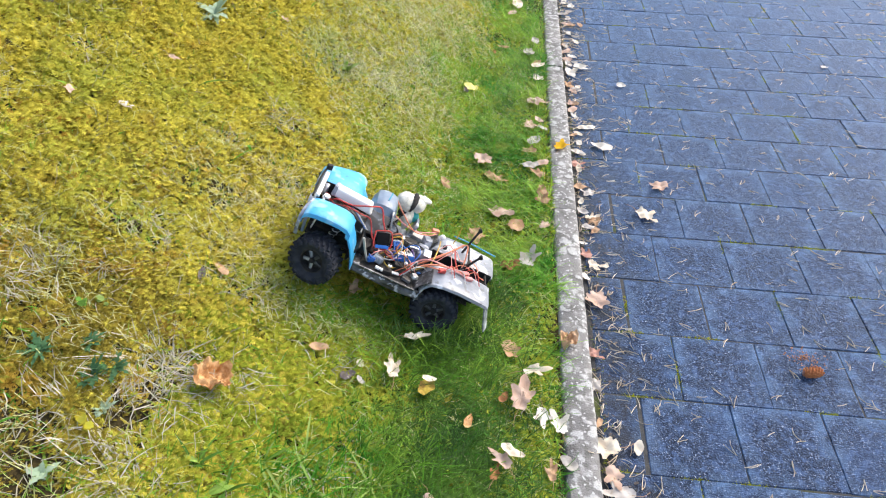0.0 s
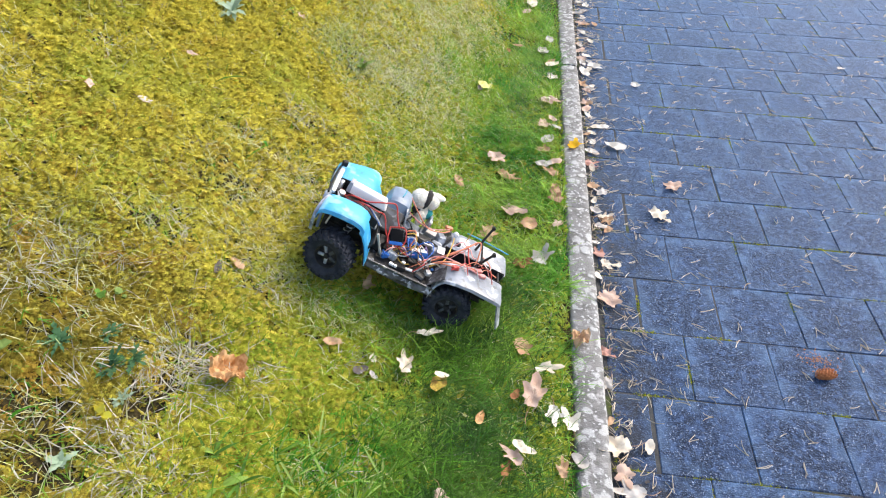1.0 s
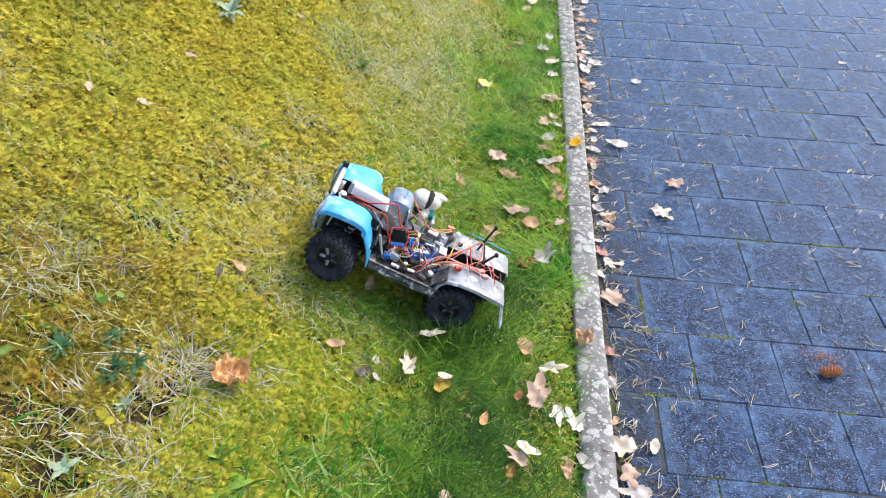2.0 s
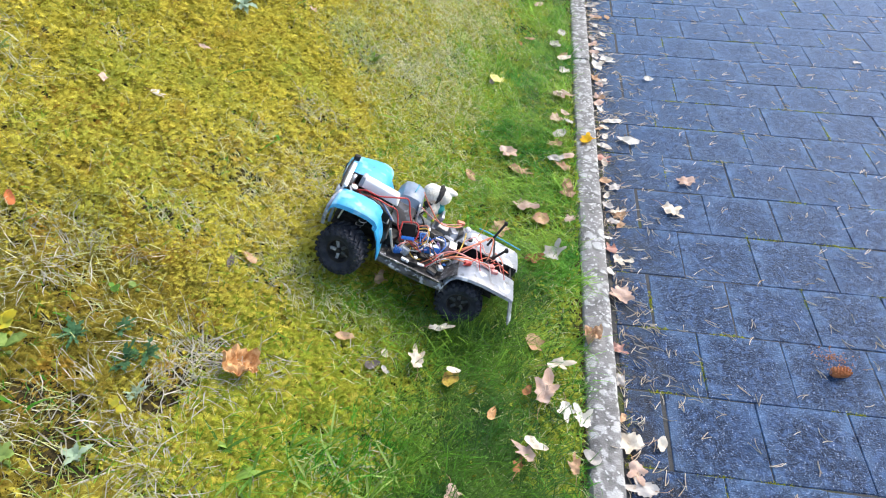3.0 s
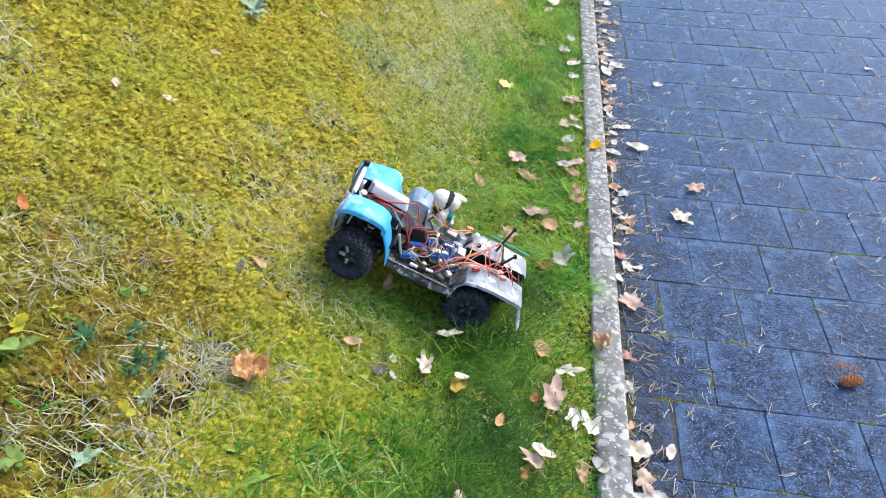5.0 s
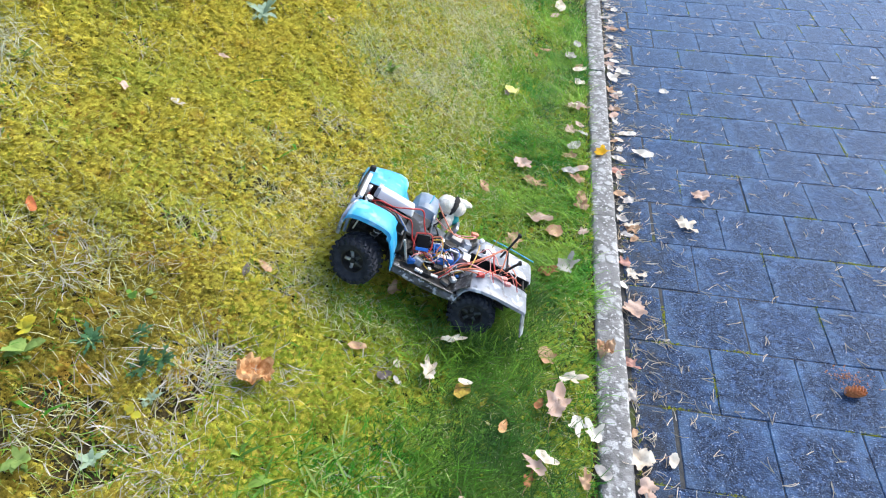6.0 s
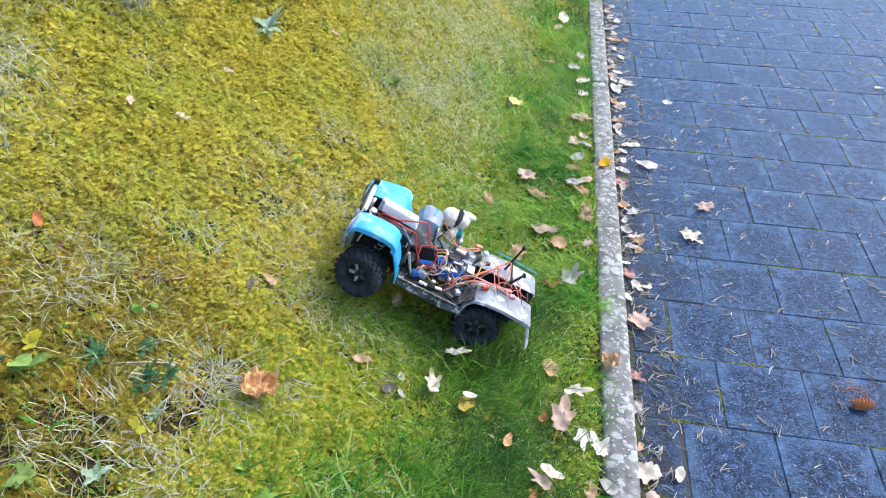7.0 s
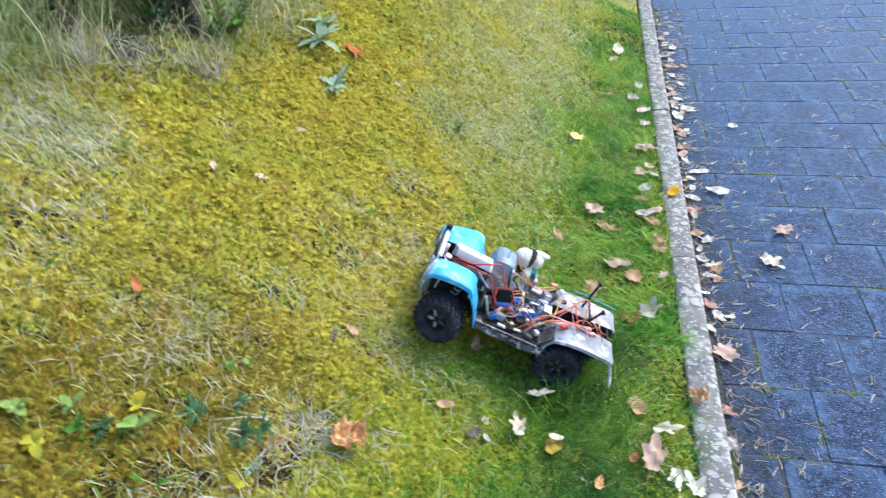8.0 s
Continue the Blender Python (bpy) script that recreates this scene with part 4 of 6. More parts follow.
weed("chervil", -1.48, 0.64, 12, 0.11, 0.035, WEED_DARK, "dark green leafy weed in the tall grass", lobes=0.45, seed=20, tilt=0.6)


def shrub(x, y, seed, stems=9, thick=0.005, leaves=22, high=(0.25, 0.5), spread=0.45):
    rnd = random.Random(seed)
    root = new("shrub")
    root.matrix_basis = pose(x, y, float(lawn_height(x, y)) - 0.02)
    tagged(root, "brown-stemmed low shrub in the tall grass on the bank", "shrub")
    for i in range(stems):
        a, l = rnd.uniform(0, 6.28), rnd.uniform(*high)
        tip = Vector((math.cos(a) * l * spread, math.sin(a) * l * spread, l))
        mid = tip * 0.5 + Vector((rnd.uniform(-0.03, 0.03), rnd.uniform(-0.03, 0.03), 0.02))
        stem = part("stem", tube([(math.cos(a) * thick * 1.6, math.sin(a) * thick * 1.6, 0), mid, tip], thick, 8, end_radius=thick * 0.4), WOOD, root)
        bm = bmesh.new()
        for k in range(leaves):
            u = rnd.uniform(0.25, 1)
            q = mid.lerp(tip, u * 2 - 1) if u > 0.5 else Vector((0, 0, 0)).lerp(mid, u * 2)
            blade_leaf(bm, rnd.uniform(0.025, 0.05), rnd.uniform(0.012, 0.022), rnd.uniform(0, 6.28), rnd.uniform(0.6, 1.6), 0.4, at=q, segs=4)
        part("foliage", bm, WEED, stem)
    return root


shrub(-1.425, 0.67, 7, 3, 0.018, 6, (0.5, 0.75), 0.07)
shrub(-1.5, 0.63, 8, 5, 0.004, 30, (0.1, 0.22), 0.5)
shrub(-1.36, 0.74, 9, 5, 0.003, 26, (0.08, 0.18), 0.7)
shrub(-1.5, 0.7, 1)
shrub(-1.6, 0.42, 2)
shrub(-1.55, 0.95, 3)

# ---- pine cone, needles and joint moss on the paving ----
def pine_cone(x, y):
    root = new("pine_cone")
    root.matrix_basis = pose(x, y, 0.0125, 0, 84, 8) @ Matrix.Diagonal((0.62, 0.66, 0.86, 1))
    tagged(root, "reddish brown pine cone lying on the paving", "pine cone")
    bm = bmesh.new()
    bmesh.ops.create_uvsphere(bm, u_segments=12, v_segments=8, radius=0.015)
    bm.transform(Matrix.Diagonal((1, 1, 1.5, 1)))
    part("core", bm, CONE, root)
    for i in range(64):
        u = (i + 0.5) / 64
        a, z = i * 2.39996, -0.024 + 0.05 * u
        r = 0.0145 * math.sqrt(max(0.05, 1 - ((z - 0.0) / 0.029) ** 2))
        bm = block((0.0085, 0.009, 0.0022), (r + 0.0035, 0, 0), (0, -25, 0), bevel=0.0008, segments=1)
        bm.transform(Matrix.Translation((0, 0, z)) @ Matrix.Rotation(a, 4, "Z"))
        part("scale", bm, CONE, root, smooth=False)
    return root


pine_cone(0.512, 0.11)
rows = []
for i in range(110):
    a, d = random.uniform(0, 6.28), abs(random.gauss(0, 0.02))
    rows.append((0.515 + math.cos(a) * d * 1.3, 0.165 + math.sin(a) * d))
crumbs = bmesh.new()
for x, y in rows:
    block((random.uniform(0.0015, 0.004), random.uniform(0.001, 0.003), 0.0008), (x, y, 0.0004), (0, 0, random.uniform(0, 180)), bevel=0, bm=crumbs)
tagged(part("cone_crumbs", crumbs, LEAF["rust"], smooth=False), "reddish crumbs of cone scales on the paving", "debris", kind="stuff")


def needles_mesh(n, place):
    v, f = [], []
    for _ in range(n):
        x, y, z, a = place()
        for side in (-1, 1)[:random.choice((1, 2, 2))]:
            b = a + side * random.uniform(0.06, 0.35)
            l, w = random.uniform(0.018, 0.042), 0.0008
            bow = random.uniform(-0.4, 0.4)
            pts = [Vector((x, y, z))]
            for k in range(3):
                pts.append(pts[-1] + Vector((math.cos(b + bow * k), math.sin(b + bow * k), random.uniform(-0.02, 0.04))) * l / 3)
            k0 = len(v)
            for p in pts:
                s = Vector((-math.sin(b), math.cos(b), 0)) * w
                v += [p - s, p + s, p + Vector((0, 0, 1.6 * w))]
            for k in range(3):
                q = k0 + 3 * k
                f += [(q, q + 3, q + 5, q + 2), (q + 2, q + 5, q + 4, q + 1)]
    return raw("pine_needles", [tuple(p) for p in v], f, NEEDLE)


def needle_on_paving():
    y = random.uniform(-0.45, 3.0)
    near = random.random() < 0.33
    x = kerb_edge(y) + 0.015 + (abs(random.gauss(0, 0.09)) if near else random.uniform(0, 1.7))
    return x, y, 0.0025, random.uniform(0, 6.28)


tagged(new("pine_needles", needles_mesh(1150, needle_on_paving)), "tan fallen pine needles scattered on the paving", "pine needles", kind="stuff")


def needle_at_kerb():
    y = random.uniform(-0.45, 3.0)
    return kerb_edge(y) + random.uniform(0.004, 0.03), y, random.uniform(0.0, 0.004), random.gauss(1.57, 0.6)


tagged(new("kerb_litter", needles_mesh(130, needle_at_kerb)), "pine needles and litter gathered along the kerb foot", "litter", kind="stuff")

flakes = bmesh.new()
for i in range(420):
    y = random.uniform(-0.45, 2.8)
    x = kerb_edge(y) + 0.006 + abs(random.gauss(0, 0.035))
    block((random.uniform(0.003, 0.009), random.uniform(0.002, 0.006), 0.001), (x, y, random.uniform(0.001, 0.003)), (random.uniform(-12, 12), random.uniform(-12, 12), random.uniform(0, 180)), bevel=0, bm=flakes)
tagged(part("leaf_litter", flakes, LEAF["grey"], smooth=False), "brown crumbs of leaf litter along the kerb foot", "litter", kind="stuff")

jx, jy = [], []
for i in range(-3, 16):
    for k in range(-1, 9):
        for _ in range(3):
            along = random.random() < 0.6
            if random.random() < 0.3:
                x0, y0 = (0.2 * k + random.uniform(0, 0.2), 0.2 * i) if along else (0.2 * k + (0.1 if i % 2 else 0.0), 0.2 * i + random.uniform(0, 0.2))
                m = random.randint(18, 60)
                for _ in range(m):
                    t = random.gauss(0, 0.022)
                    jx.append(x0 + (t if along else random.gauss(0, 0.0022)))
                    jy.append(y0 + (random.gauss(0, 0.0022) if along else t))
for i in range(500):
    y = random.uniform(-0.45, 2.6)
    jx.append(kerb_edge(y) + 0.012 + abs(random.gauss(0, 0.012)))
    jy.append(y)
jx, jy = np.array(jx), np.array(jy)
ok = jx > kerb_edge(jy) + 0.006
tagged(new("joint_moss", moss_mesh(jx[ok], jy[ok], 0.003, 0.0035, 8, JOINT_MOSS, z=np.full(ok.sum(), -0.0005), length=0.004)), "green moss growing in the paving joints", "moss", kind="stuff")


# ---- fallen leaves ----
def leaf_outline(kind, rnd):
    """Half-width along a leaf's length, from stalk to tip."""
    if kind == "maple":
        pts, lobes = [], [(-125, 0.36), (-62, 0.52), (0, 0.66), (62, 0.52), (125, 0.36)]
        lobes = [(a + rnd.uniform(-14, 14), r * rnd.uniform(0.75, 1.2), rnd.uniform(18, 30)) for a, r in lobes]
        for k in range(40):
            ang = -180 + 9 * k
            r = 0.3 - 0.1 * math.cos(radians(ang)) * (ang < -140 or ang > 140)
            for a, top, wide in lobes:
                r = max(r, top * max(0.0, 1 - (abs(ang - a) / wide) ** 1.5 * 0.55))
            r *= rnd.uniform(0.9, 1.08)
            pts.append((r * math.cos(radians(ang)), r * math.sin(radians(ang)) * 0.9))
        return pts
    wide = {"oval": 0.26, "round": 0.42, "crumpled": 0.4}[kind]
    pts = []
    n = 36 if kind == "crumpled" else 16
    for k in range(n):
        a = 2 * math.pi * k / n
        pts.append((0.5 * math.cos(a) * rnd.uniform(0.88, 1.08), wide * math.sin(a) * (1 - 0.25 * math.cos(a)) * rnd.uniform(0.8, 1.15)))
    return pts


NOTE = {"cream": "cream", "white": "bleached whitish", "pale": "pale grey", "blush": "pinkish tan", "rose": "rosy brown", "tan": "tan brown", "rust": "rust brown", "orange": "orange brown", "yellow": "yellow brown", "gold": "golden yellow", "lemon": "pale yellow", "red": "red-orange", "grey": "dark rotting"}
WHERE = {"lawn": "lying on the grass", "kerb": "lying on the kerb stone", "pave": "lying on the dark paving"}
FORM = {"maple": "lobed", "oval": "curled", "round": "rounded", "crumpled": "crumpled"}
leaf_count = [0]


def leaf(x, y, size, turn, colour, kind, support, slim=1.0, rise=0.0, shape=0):
    """A fallen leaf: a wavy blade with a stalk, curled at its rim."""
    leaf_count[0] += 1
    rnd = random.Random(shape or leaf_count[0] * 7 + 1)
    out = leaf_outline(kind, rnd)
    curl = rnd.uniform(0.05, 0.4) if kind != "crumpled" else 0.8
    bm = bmesh.new()
    fx, fy, ph = rnd.uniform(4, 8), rnd.uniform(4, 8), rnd.uniform(0, 6)
    fold = rnd.uniform(-0.05, 0.4)
    roll = rnd.uniform(-0.4, 0.5)

    def lift(px, py):
        r2 = px * px + py * py
        if kind == "crumpled":
            q = Vector((px * 3.4 + ph, py * 3.4, leaf_count[0]))
            return 0.5 * r2 + 0.42 * noise.noise(q) + 0.24 * noise.noise(q * 2.2) + 0.5 * max(0.0, abs(px * 0.6 - py) - 0.25)
        z = curl * r2 + 0.07 * math.sin(px * fx * 1.6 + ph) * math.cos(py * fy * 1.6) + fold * abs(py) * 0.6 + roll * px * py
        return z

    centre = bm.verts.new((0, 0, lift(0, 0)))
    rings = []
    for s in ((0.14, 0.28, 0.42, 0.56, 0.7, 0.85, 1.0) if kind == "crumpled" else (0.25, 0.5, 0.75, 1.0)):
        rings.append([bm.verts.new((px * s, py * s, lift(px * s, py * s))) for px, py in out])
    n = len(out)
    for k in range(n):
        bm.faces.new((centre, rings[0][k], rings[0][(k + 1) % n]))
        for a, b in zip(rings, rings[1:]):
            bm.faces.new((a[k], b[k], b[(k + 1) % n], a[(k + 1) % n]))
    bm.transform(Matrix.Diagonal((size, size * slim, size, 1)))
    low = min(v.co.z for v in bm.verts)
    bmesh.ops.translate(bm, verts=bm.verts, vec=(0, 0, -low))
    ob = part("fallen_leaf", bm, LEAF[colour], smooth=kind != "crumpled" or size < 0.08)
    if support == "lawn":
        e = 0.02
        z = float(lawn_height(x, y)) + 0.015 + rise
        gx_, gy_ = (float(lawn_height(x + e, y)) - float(lawn_height(x - e, y))) / (2 * e), (float(lawn_height(x, y + e)) - float(lawn_height(x, y - e))) / (2 * e)
        normal = Vector((-gx_, -gy_, 1)).normalized()
        tilt = (Vector((0, 0, 1)).rotation_difference(normal) if rise else normal.to_track_quat("Z", "Y")).to_matrix().to_4x4()
        wob = 12
    else:
        z, tilt, wob = (0.0195 if support == "kerb" else 0.0022), Matrix.Identity(4), 7
        if support == "pave" and x < kerb_edge(y) + 0.006:
            x = kerb_edge(y) + 0.006
    ob.matrix_basis = Matrix.Translation((x, y, z)) @ tilt @ pose(0, 0, 0, rnd.uniform(-wob, wob), rnd.uniform(-wob, wob), turn)
    stalk = tube([(-0.28 * size, 0, 0.012 * size), (-0.6 * size, 0.05 * size, 0.05 * size), (-0.85 * size, rnd.uniform(-0.15, 0.2) * size, 0.03 * size)], 0.0007, 5, end_radius=0.0005, steps=3)
    if kind == "maple":
        part("stalk", stalk, LEAF["tan"], ob)
    else:
        stalk.free()
    tagged(ob, "%s %s fallen leaf %s" % (NOTE[colour], FORM[kind], WHERE[support]), "leaf", "fallen leaves")
    return ob


leaf(-0.797, -0.214, 0.078, 121, 'orange', 'crumpled', 'lawn')
leaf(-0.586, 0.152, 0.05, 80, 'tan', 'maple', 'lawn', 0.85, 0.02)
leaf(-0.465, -0.027, 0.072, 108, 'cream', 'maple', 'lawn', 0.75, 0.012, 1828)
leaf(-0.378, -0.065, 0.056, 80, 'yellow', 'round', 'lawn', 0.85, 0.008)
leaf(-0.377, -0.046, 0.034, 5, 'cream', 'oval', 'lawn', 0.8, 0.02)
leaf(-0.628, -0.026, 0.046, 18, 'tan', 'oval', 'lawn', 0.8, 0.006)
leaf(-0.561, -0.057, 0.04, 309, 'grey', 'oval', 'lawn')
leaf(-0.530, -0.061, 0.026, 242, 'pale', 'oval', 'lawn')
leaf(-0.425, 0.066, 0.06, 10, 'cream', 'maple', 'lawn', 0.5, 0.034)
leaf(-0.198, 0.081, 0.067, 297, 'tan', 'maple', 'lawn')
leaf(-0.144, 0.01, 0.062, 8, 'cream', 'maple', 'lawn', 0.7, 0.014, 1094)
leaf(-0.171, -0.076, 0.09, 80, 'blush', 'maple', 'lawn', 0.85, 0.02, 646)
leaf(-0.209, -0.07, 0.032, 60, 'rust', 'oval', 'lawn', 1.0, 0.012)
leaf(-0.124, -0.100, 0.05, 6, 'white', 'maple', 'lawn')
leaf(-0.281, -0.146, 0.036, 80, 'orange', 'oval', 'lawn', 1.0, 0.014)
leaf(-0.206, -0.232, 0.056, 132, 'blush', 'maple', 'lawn', 0.8, 0.014)
leaf(-0.188, -0.213, 0.055, 340, 'cream', 'oval', 'lawn', 0.8, 0.022)
leaf(-0.219, -0.262, 0.042, 75, 'rust', 'maple', 'lawn', 0.7, 0.012)
leaf(-0.106, -0.245, 0.05, 98, 'tan', 'maple', 'lawn', 0.7, 0.006)
leaf(-0.343, -0.330, 0.047, 240, 'blush', 'maple', 'lawn')
leaf(-0.315, 0.888, 0.076, 276, 'blush', 'maple', 'lawn')
leaf(-0.274, 0.809, 0.082, 281, 'tan', 'maple', 'lawn')
leaf(-0.386, 1.337, 0.059, 243, 'lemon', 'round', 'lawn')
leaf(-0.405, 1.3, 0.045, 190, 'grey', 'oval', 'lawn')
leaf(-0.420, 0.732, 0.059, 203, 'tan', 'oval', 'lawn')
leaf(-0.157, 0.888, 0.059, 327, 'pale', 'oval', 'lawn')
leaf(-0.129, 0.845, 0.050, 77, 'tan', 'maple', 'lawn')
leaf(-0.149, 1.040, 0.067, 118, 'pale', 'oval', 'lawn')
leaf(-0.161, 1.147, 0.069, 325, 'blush', 'maple', 'lawn')
leaf(-0.115, 1.138, 0.041, 77, 'pale', 'oval', 'lawn')
leaf(-0.142, 1.330, 0.079, 267, 'blush', 'maple', 'lawn')
leaf(-0.117, 0.744, 0.056, 199, 'tan', 'oval', 'lawn')
leaf(-0.248, 0.616, 0.095, 7, 'blush', 'maple', 'lawn')
leaf(-0.196, 0.560, 0.078, 343, 'tan', 'oval', 'lawn')
leaf(-0.309, 0.501, 0.08, 32, 'tan', 'maple', 'lawn')
leaf(-0.209, 0.385, 0.069, 81, 'rust', 'maple', 'lawn')
leaf(-0.158, 0.415, 0.077, 302, 'pale', 'maple', 'lawn')
leaf(-0.230, 2.262, 0.097, 21, 'cream', 'oval', 'lawn')
leaf(-0.253, 2.137, 0.056, 154, 'blush', 'oval', 'lawn')
leaf(-0.172, 1.754, 0.096, 15, 'pale', 'oval', 'lawn')
leaf(-0.138, 1.663, 0.049, 137, 'tan', 'oval', 'lawn')
leaf(-0.133, 1.539, 0.047, 242, 'pale', 'oval', 'lawn')
leaf(-0.278, 1.766, 0.051, 304, 'tan', 'oval', 'lawn')
leaf(-0.316, 1.703, 0.039, 198, 'rust', 'oval', 'lawn')
leaf(-1.091, 1.009, 0.064, 218, 'red', 'maple', 'lawn')
leaf(-1.116, 1.022, 0.043, 202, 'red', 'oval', 'lawn')
leaf(-1.113, 0.553, 0.026, 295, 'blush', 'maple', 'lawn')
leaf(-1.214, 0.264, 0.03, 227, 'blush', 'maple', 'lawn')
leaf(-1.128, 0.315, 0.036, 300, 'pale', 'maple', 'lawn')
leaf(-0.955, 1.0, 0.03, 60, 'blush', 'maple', 'lawn')
leaf(-0.848, 0.041, 0.043, 68, 'tan', 'oval', 'lawn')
leaf(-0.871, -0.001, 0.031, 187, 'grey', 'oval', 'lawn')
leaf(-1.203, -0.124, 0.036, 49, 'red', 'oval', 'lawn')
leaf(-0.540, -0.015, 0.021, 18, 'cream', 'round', 'lawn')
leaf(-0.051, 1.032, 0.067, 69, 'gold', 'maple', 'kerb')
leaf(-0.062, 0.122, 0.055, 253, 'tan', 'crumpled', 'kerb')
leaf(-0.086, -0.118, 0.055, 111, 'white', 'maple', 'kerb')
leaf(-0.069, -0.208, 0.047, 132, 'pale', 'oval', 'kerb')
leaf(0.204, 1.559, 0.04, 344, 'white', 'round', 'pave')
leaf(0.261, 0.856, 0.078, 223, 'blush', 'maple', 'pave')
leaf(0.195, 0.693, 0.081, 320, 'cream', 'maple', 'pave')
leaf(0.091, 1.072, 0.078, 154, 'white', 'oval', 'pave')
leaf(1.084, 1.854, 0.035, 215, 'white', 'round', 'pave')
leaf(0.081, -0.144, 0.041, 259, 'cream', 'oval', 'pave')
leaf(0.016, -0.152, 0.072, 197, 'cream', 'maple', 'pave')
leaf(0.024, -0.213, 0.056, 293, 'blush', 'maple', 'pave')
leaf(0.038, -0.254, 0.064, 179, 'pale', 'maple', 'pave')
leaf(0.024, 0.296, 0.089, 273, 'blush', 'maple', 'pave')
leaf(0.023, 0.443, 0.044, 299, 'cream', 'maple', 'pave')
leaf(0.053, 0.441, 0.033, 208, 'cream', 'oval', 'pave')
leaf(-0.001, 0.389, 0.036, 299, 'white', 'oval', 'pave')
leaf(0.008, 0.486, 0.048, 118, 'rose', 'maple', 'pave')
leaf(-0.001, 0.536, 0.026, 172, 'white', 'oval', 'pave')
leaf(0.021, 0.613, 0.043, 349, 'pale', 'oval', 'pave')
leaf(0.031, 0.661, 0.047, 14, 'cream', 'maple', 'pave')
leaf(0.006, 0.687, 0.044, 143, 'pale', 'oval', 'pave')
leaf(-0.001, 0.956, 0.057, 310, 'rose', 'maple', 'pave')
leaf(0.009, 1.028, 0.049, 343, 'pale', 'oval', 'pave')
leaf(0.011, 2.437, 0.055, 356, 'pale', 'oval', 'pave')
leaf(0.035, 2.396, 0.061, 83, 'white', 'oval', 'pave')
leaf(-0.009, 2.293, 0.059, 357, 'pale', 'oval', 'pave')
leaf(0.004, 2.170, 0.064, 167, 'blush', 'oval', 'pave')
leaf(0.068, 2.162, 0.057, 277, 'tan', 'oval', 'pave')
leaf(0.013, 2.059, 0.043, 292, 'white', 'oval', 'pave')
leaf(0.040, 1.964, 0.051, 291, 'cream', 'oval', 'pave')
leaf(-0.004, 1.867, 0.059, 53, 'blush', 'oval', 'pave')
leaf(0.016, 1.813, 0.049, 335, 'white', 'oval', 'pave')
leaf(-0.001, 1.732, 0.056, 108, 'pale', 'oval', 'pave')
leaf(0.044, 1.698, 0.067, 324, 'white', 'maple', 'pave')
leaf(0.005, 1.638, 0.071, 293, 'white', 'oval', 'pave')
leaf(-0.005, 1.531, 0.058, 136, 'tan', 'maple', 'pave')
leaf(0.023, 1.502, 0.042, 145, 'pale', 'oval', 'pave')
leaf(0.002, 1.330, 0.060, 63, 'blush', 'oval', 'pave')
leaf(0.032, 1.206, 0.048, 32, 'cream', 'oval', 'pave')
leaf(0.000, 0.019, 0.043, 246, 'pale', 'maple', 'pave')
leaf(0.003, 0.115, 0.045, 327, 'rose', 'maple', 'pave')
leaf(0.003, -0.087, 0.027, 247, 'tan', 'oval', 'pave')
leaf(-0.009, 2.551, 0.049, 45, 'tan', 'oval', 'pave')
leaf(0.008, 1.375, 0.045, 176, 'tan', 'oval', 'pave')
leaf(-0.002, 1.145, 0.037, 34, 'tan', 'oval', 'pave')
leaf(-0.002, 0.832, 0.029, 210, 'tan', 'oval', 'pave')
leaf(0.005, 0.742, 0.032, 77, 'cream', 'oval', 'pave')

# more of the small leaves swept against both sides of the kerb
blown = random.Random(33)
for i in range(26):
    y = 0.55 + 2.1 * (i + blown.uniform(0, 1)) / 26
    leaf(kerb_edge(y) + 0.012 + abs(blown.gauss(0, 0.03)), y, blown.uniform(0.032, 0.06), blown.uniform(0, 360), blown.choice(("white", "cream", "pale", "blush", "tan")), blown.choice(("oval", "maple", "oval")), "pave")
for i in range(9):
    y = 0.45 + 1.5 * (i + blown.uniform(0, 1)) / 9
    leaf(kerb_edge(y) - 0.1 - abs(blown.gauss(0, 0.02)), y, blown.uniform(0.04, 0.07), blown.uniform(0, 360), blown.choice(("cream", "pale", "blush", "tan")), blown.choice(("oval", "maple")), "lawn")

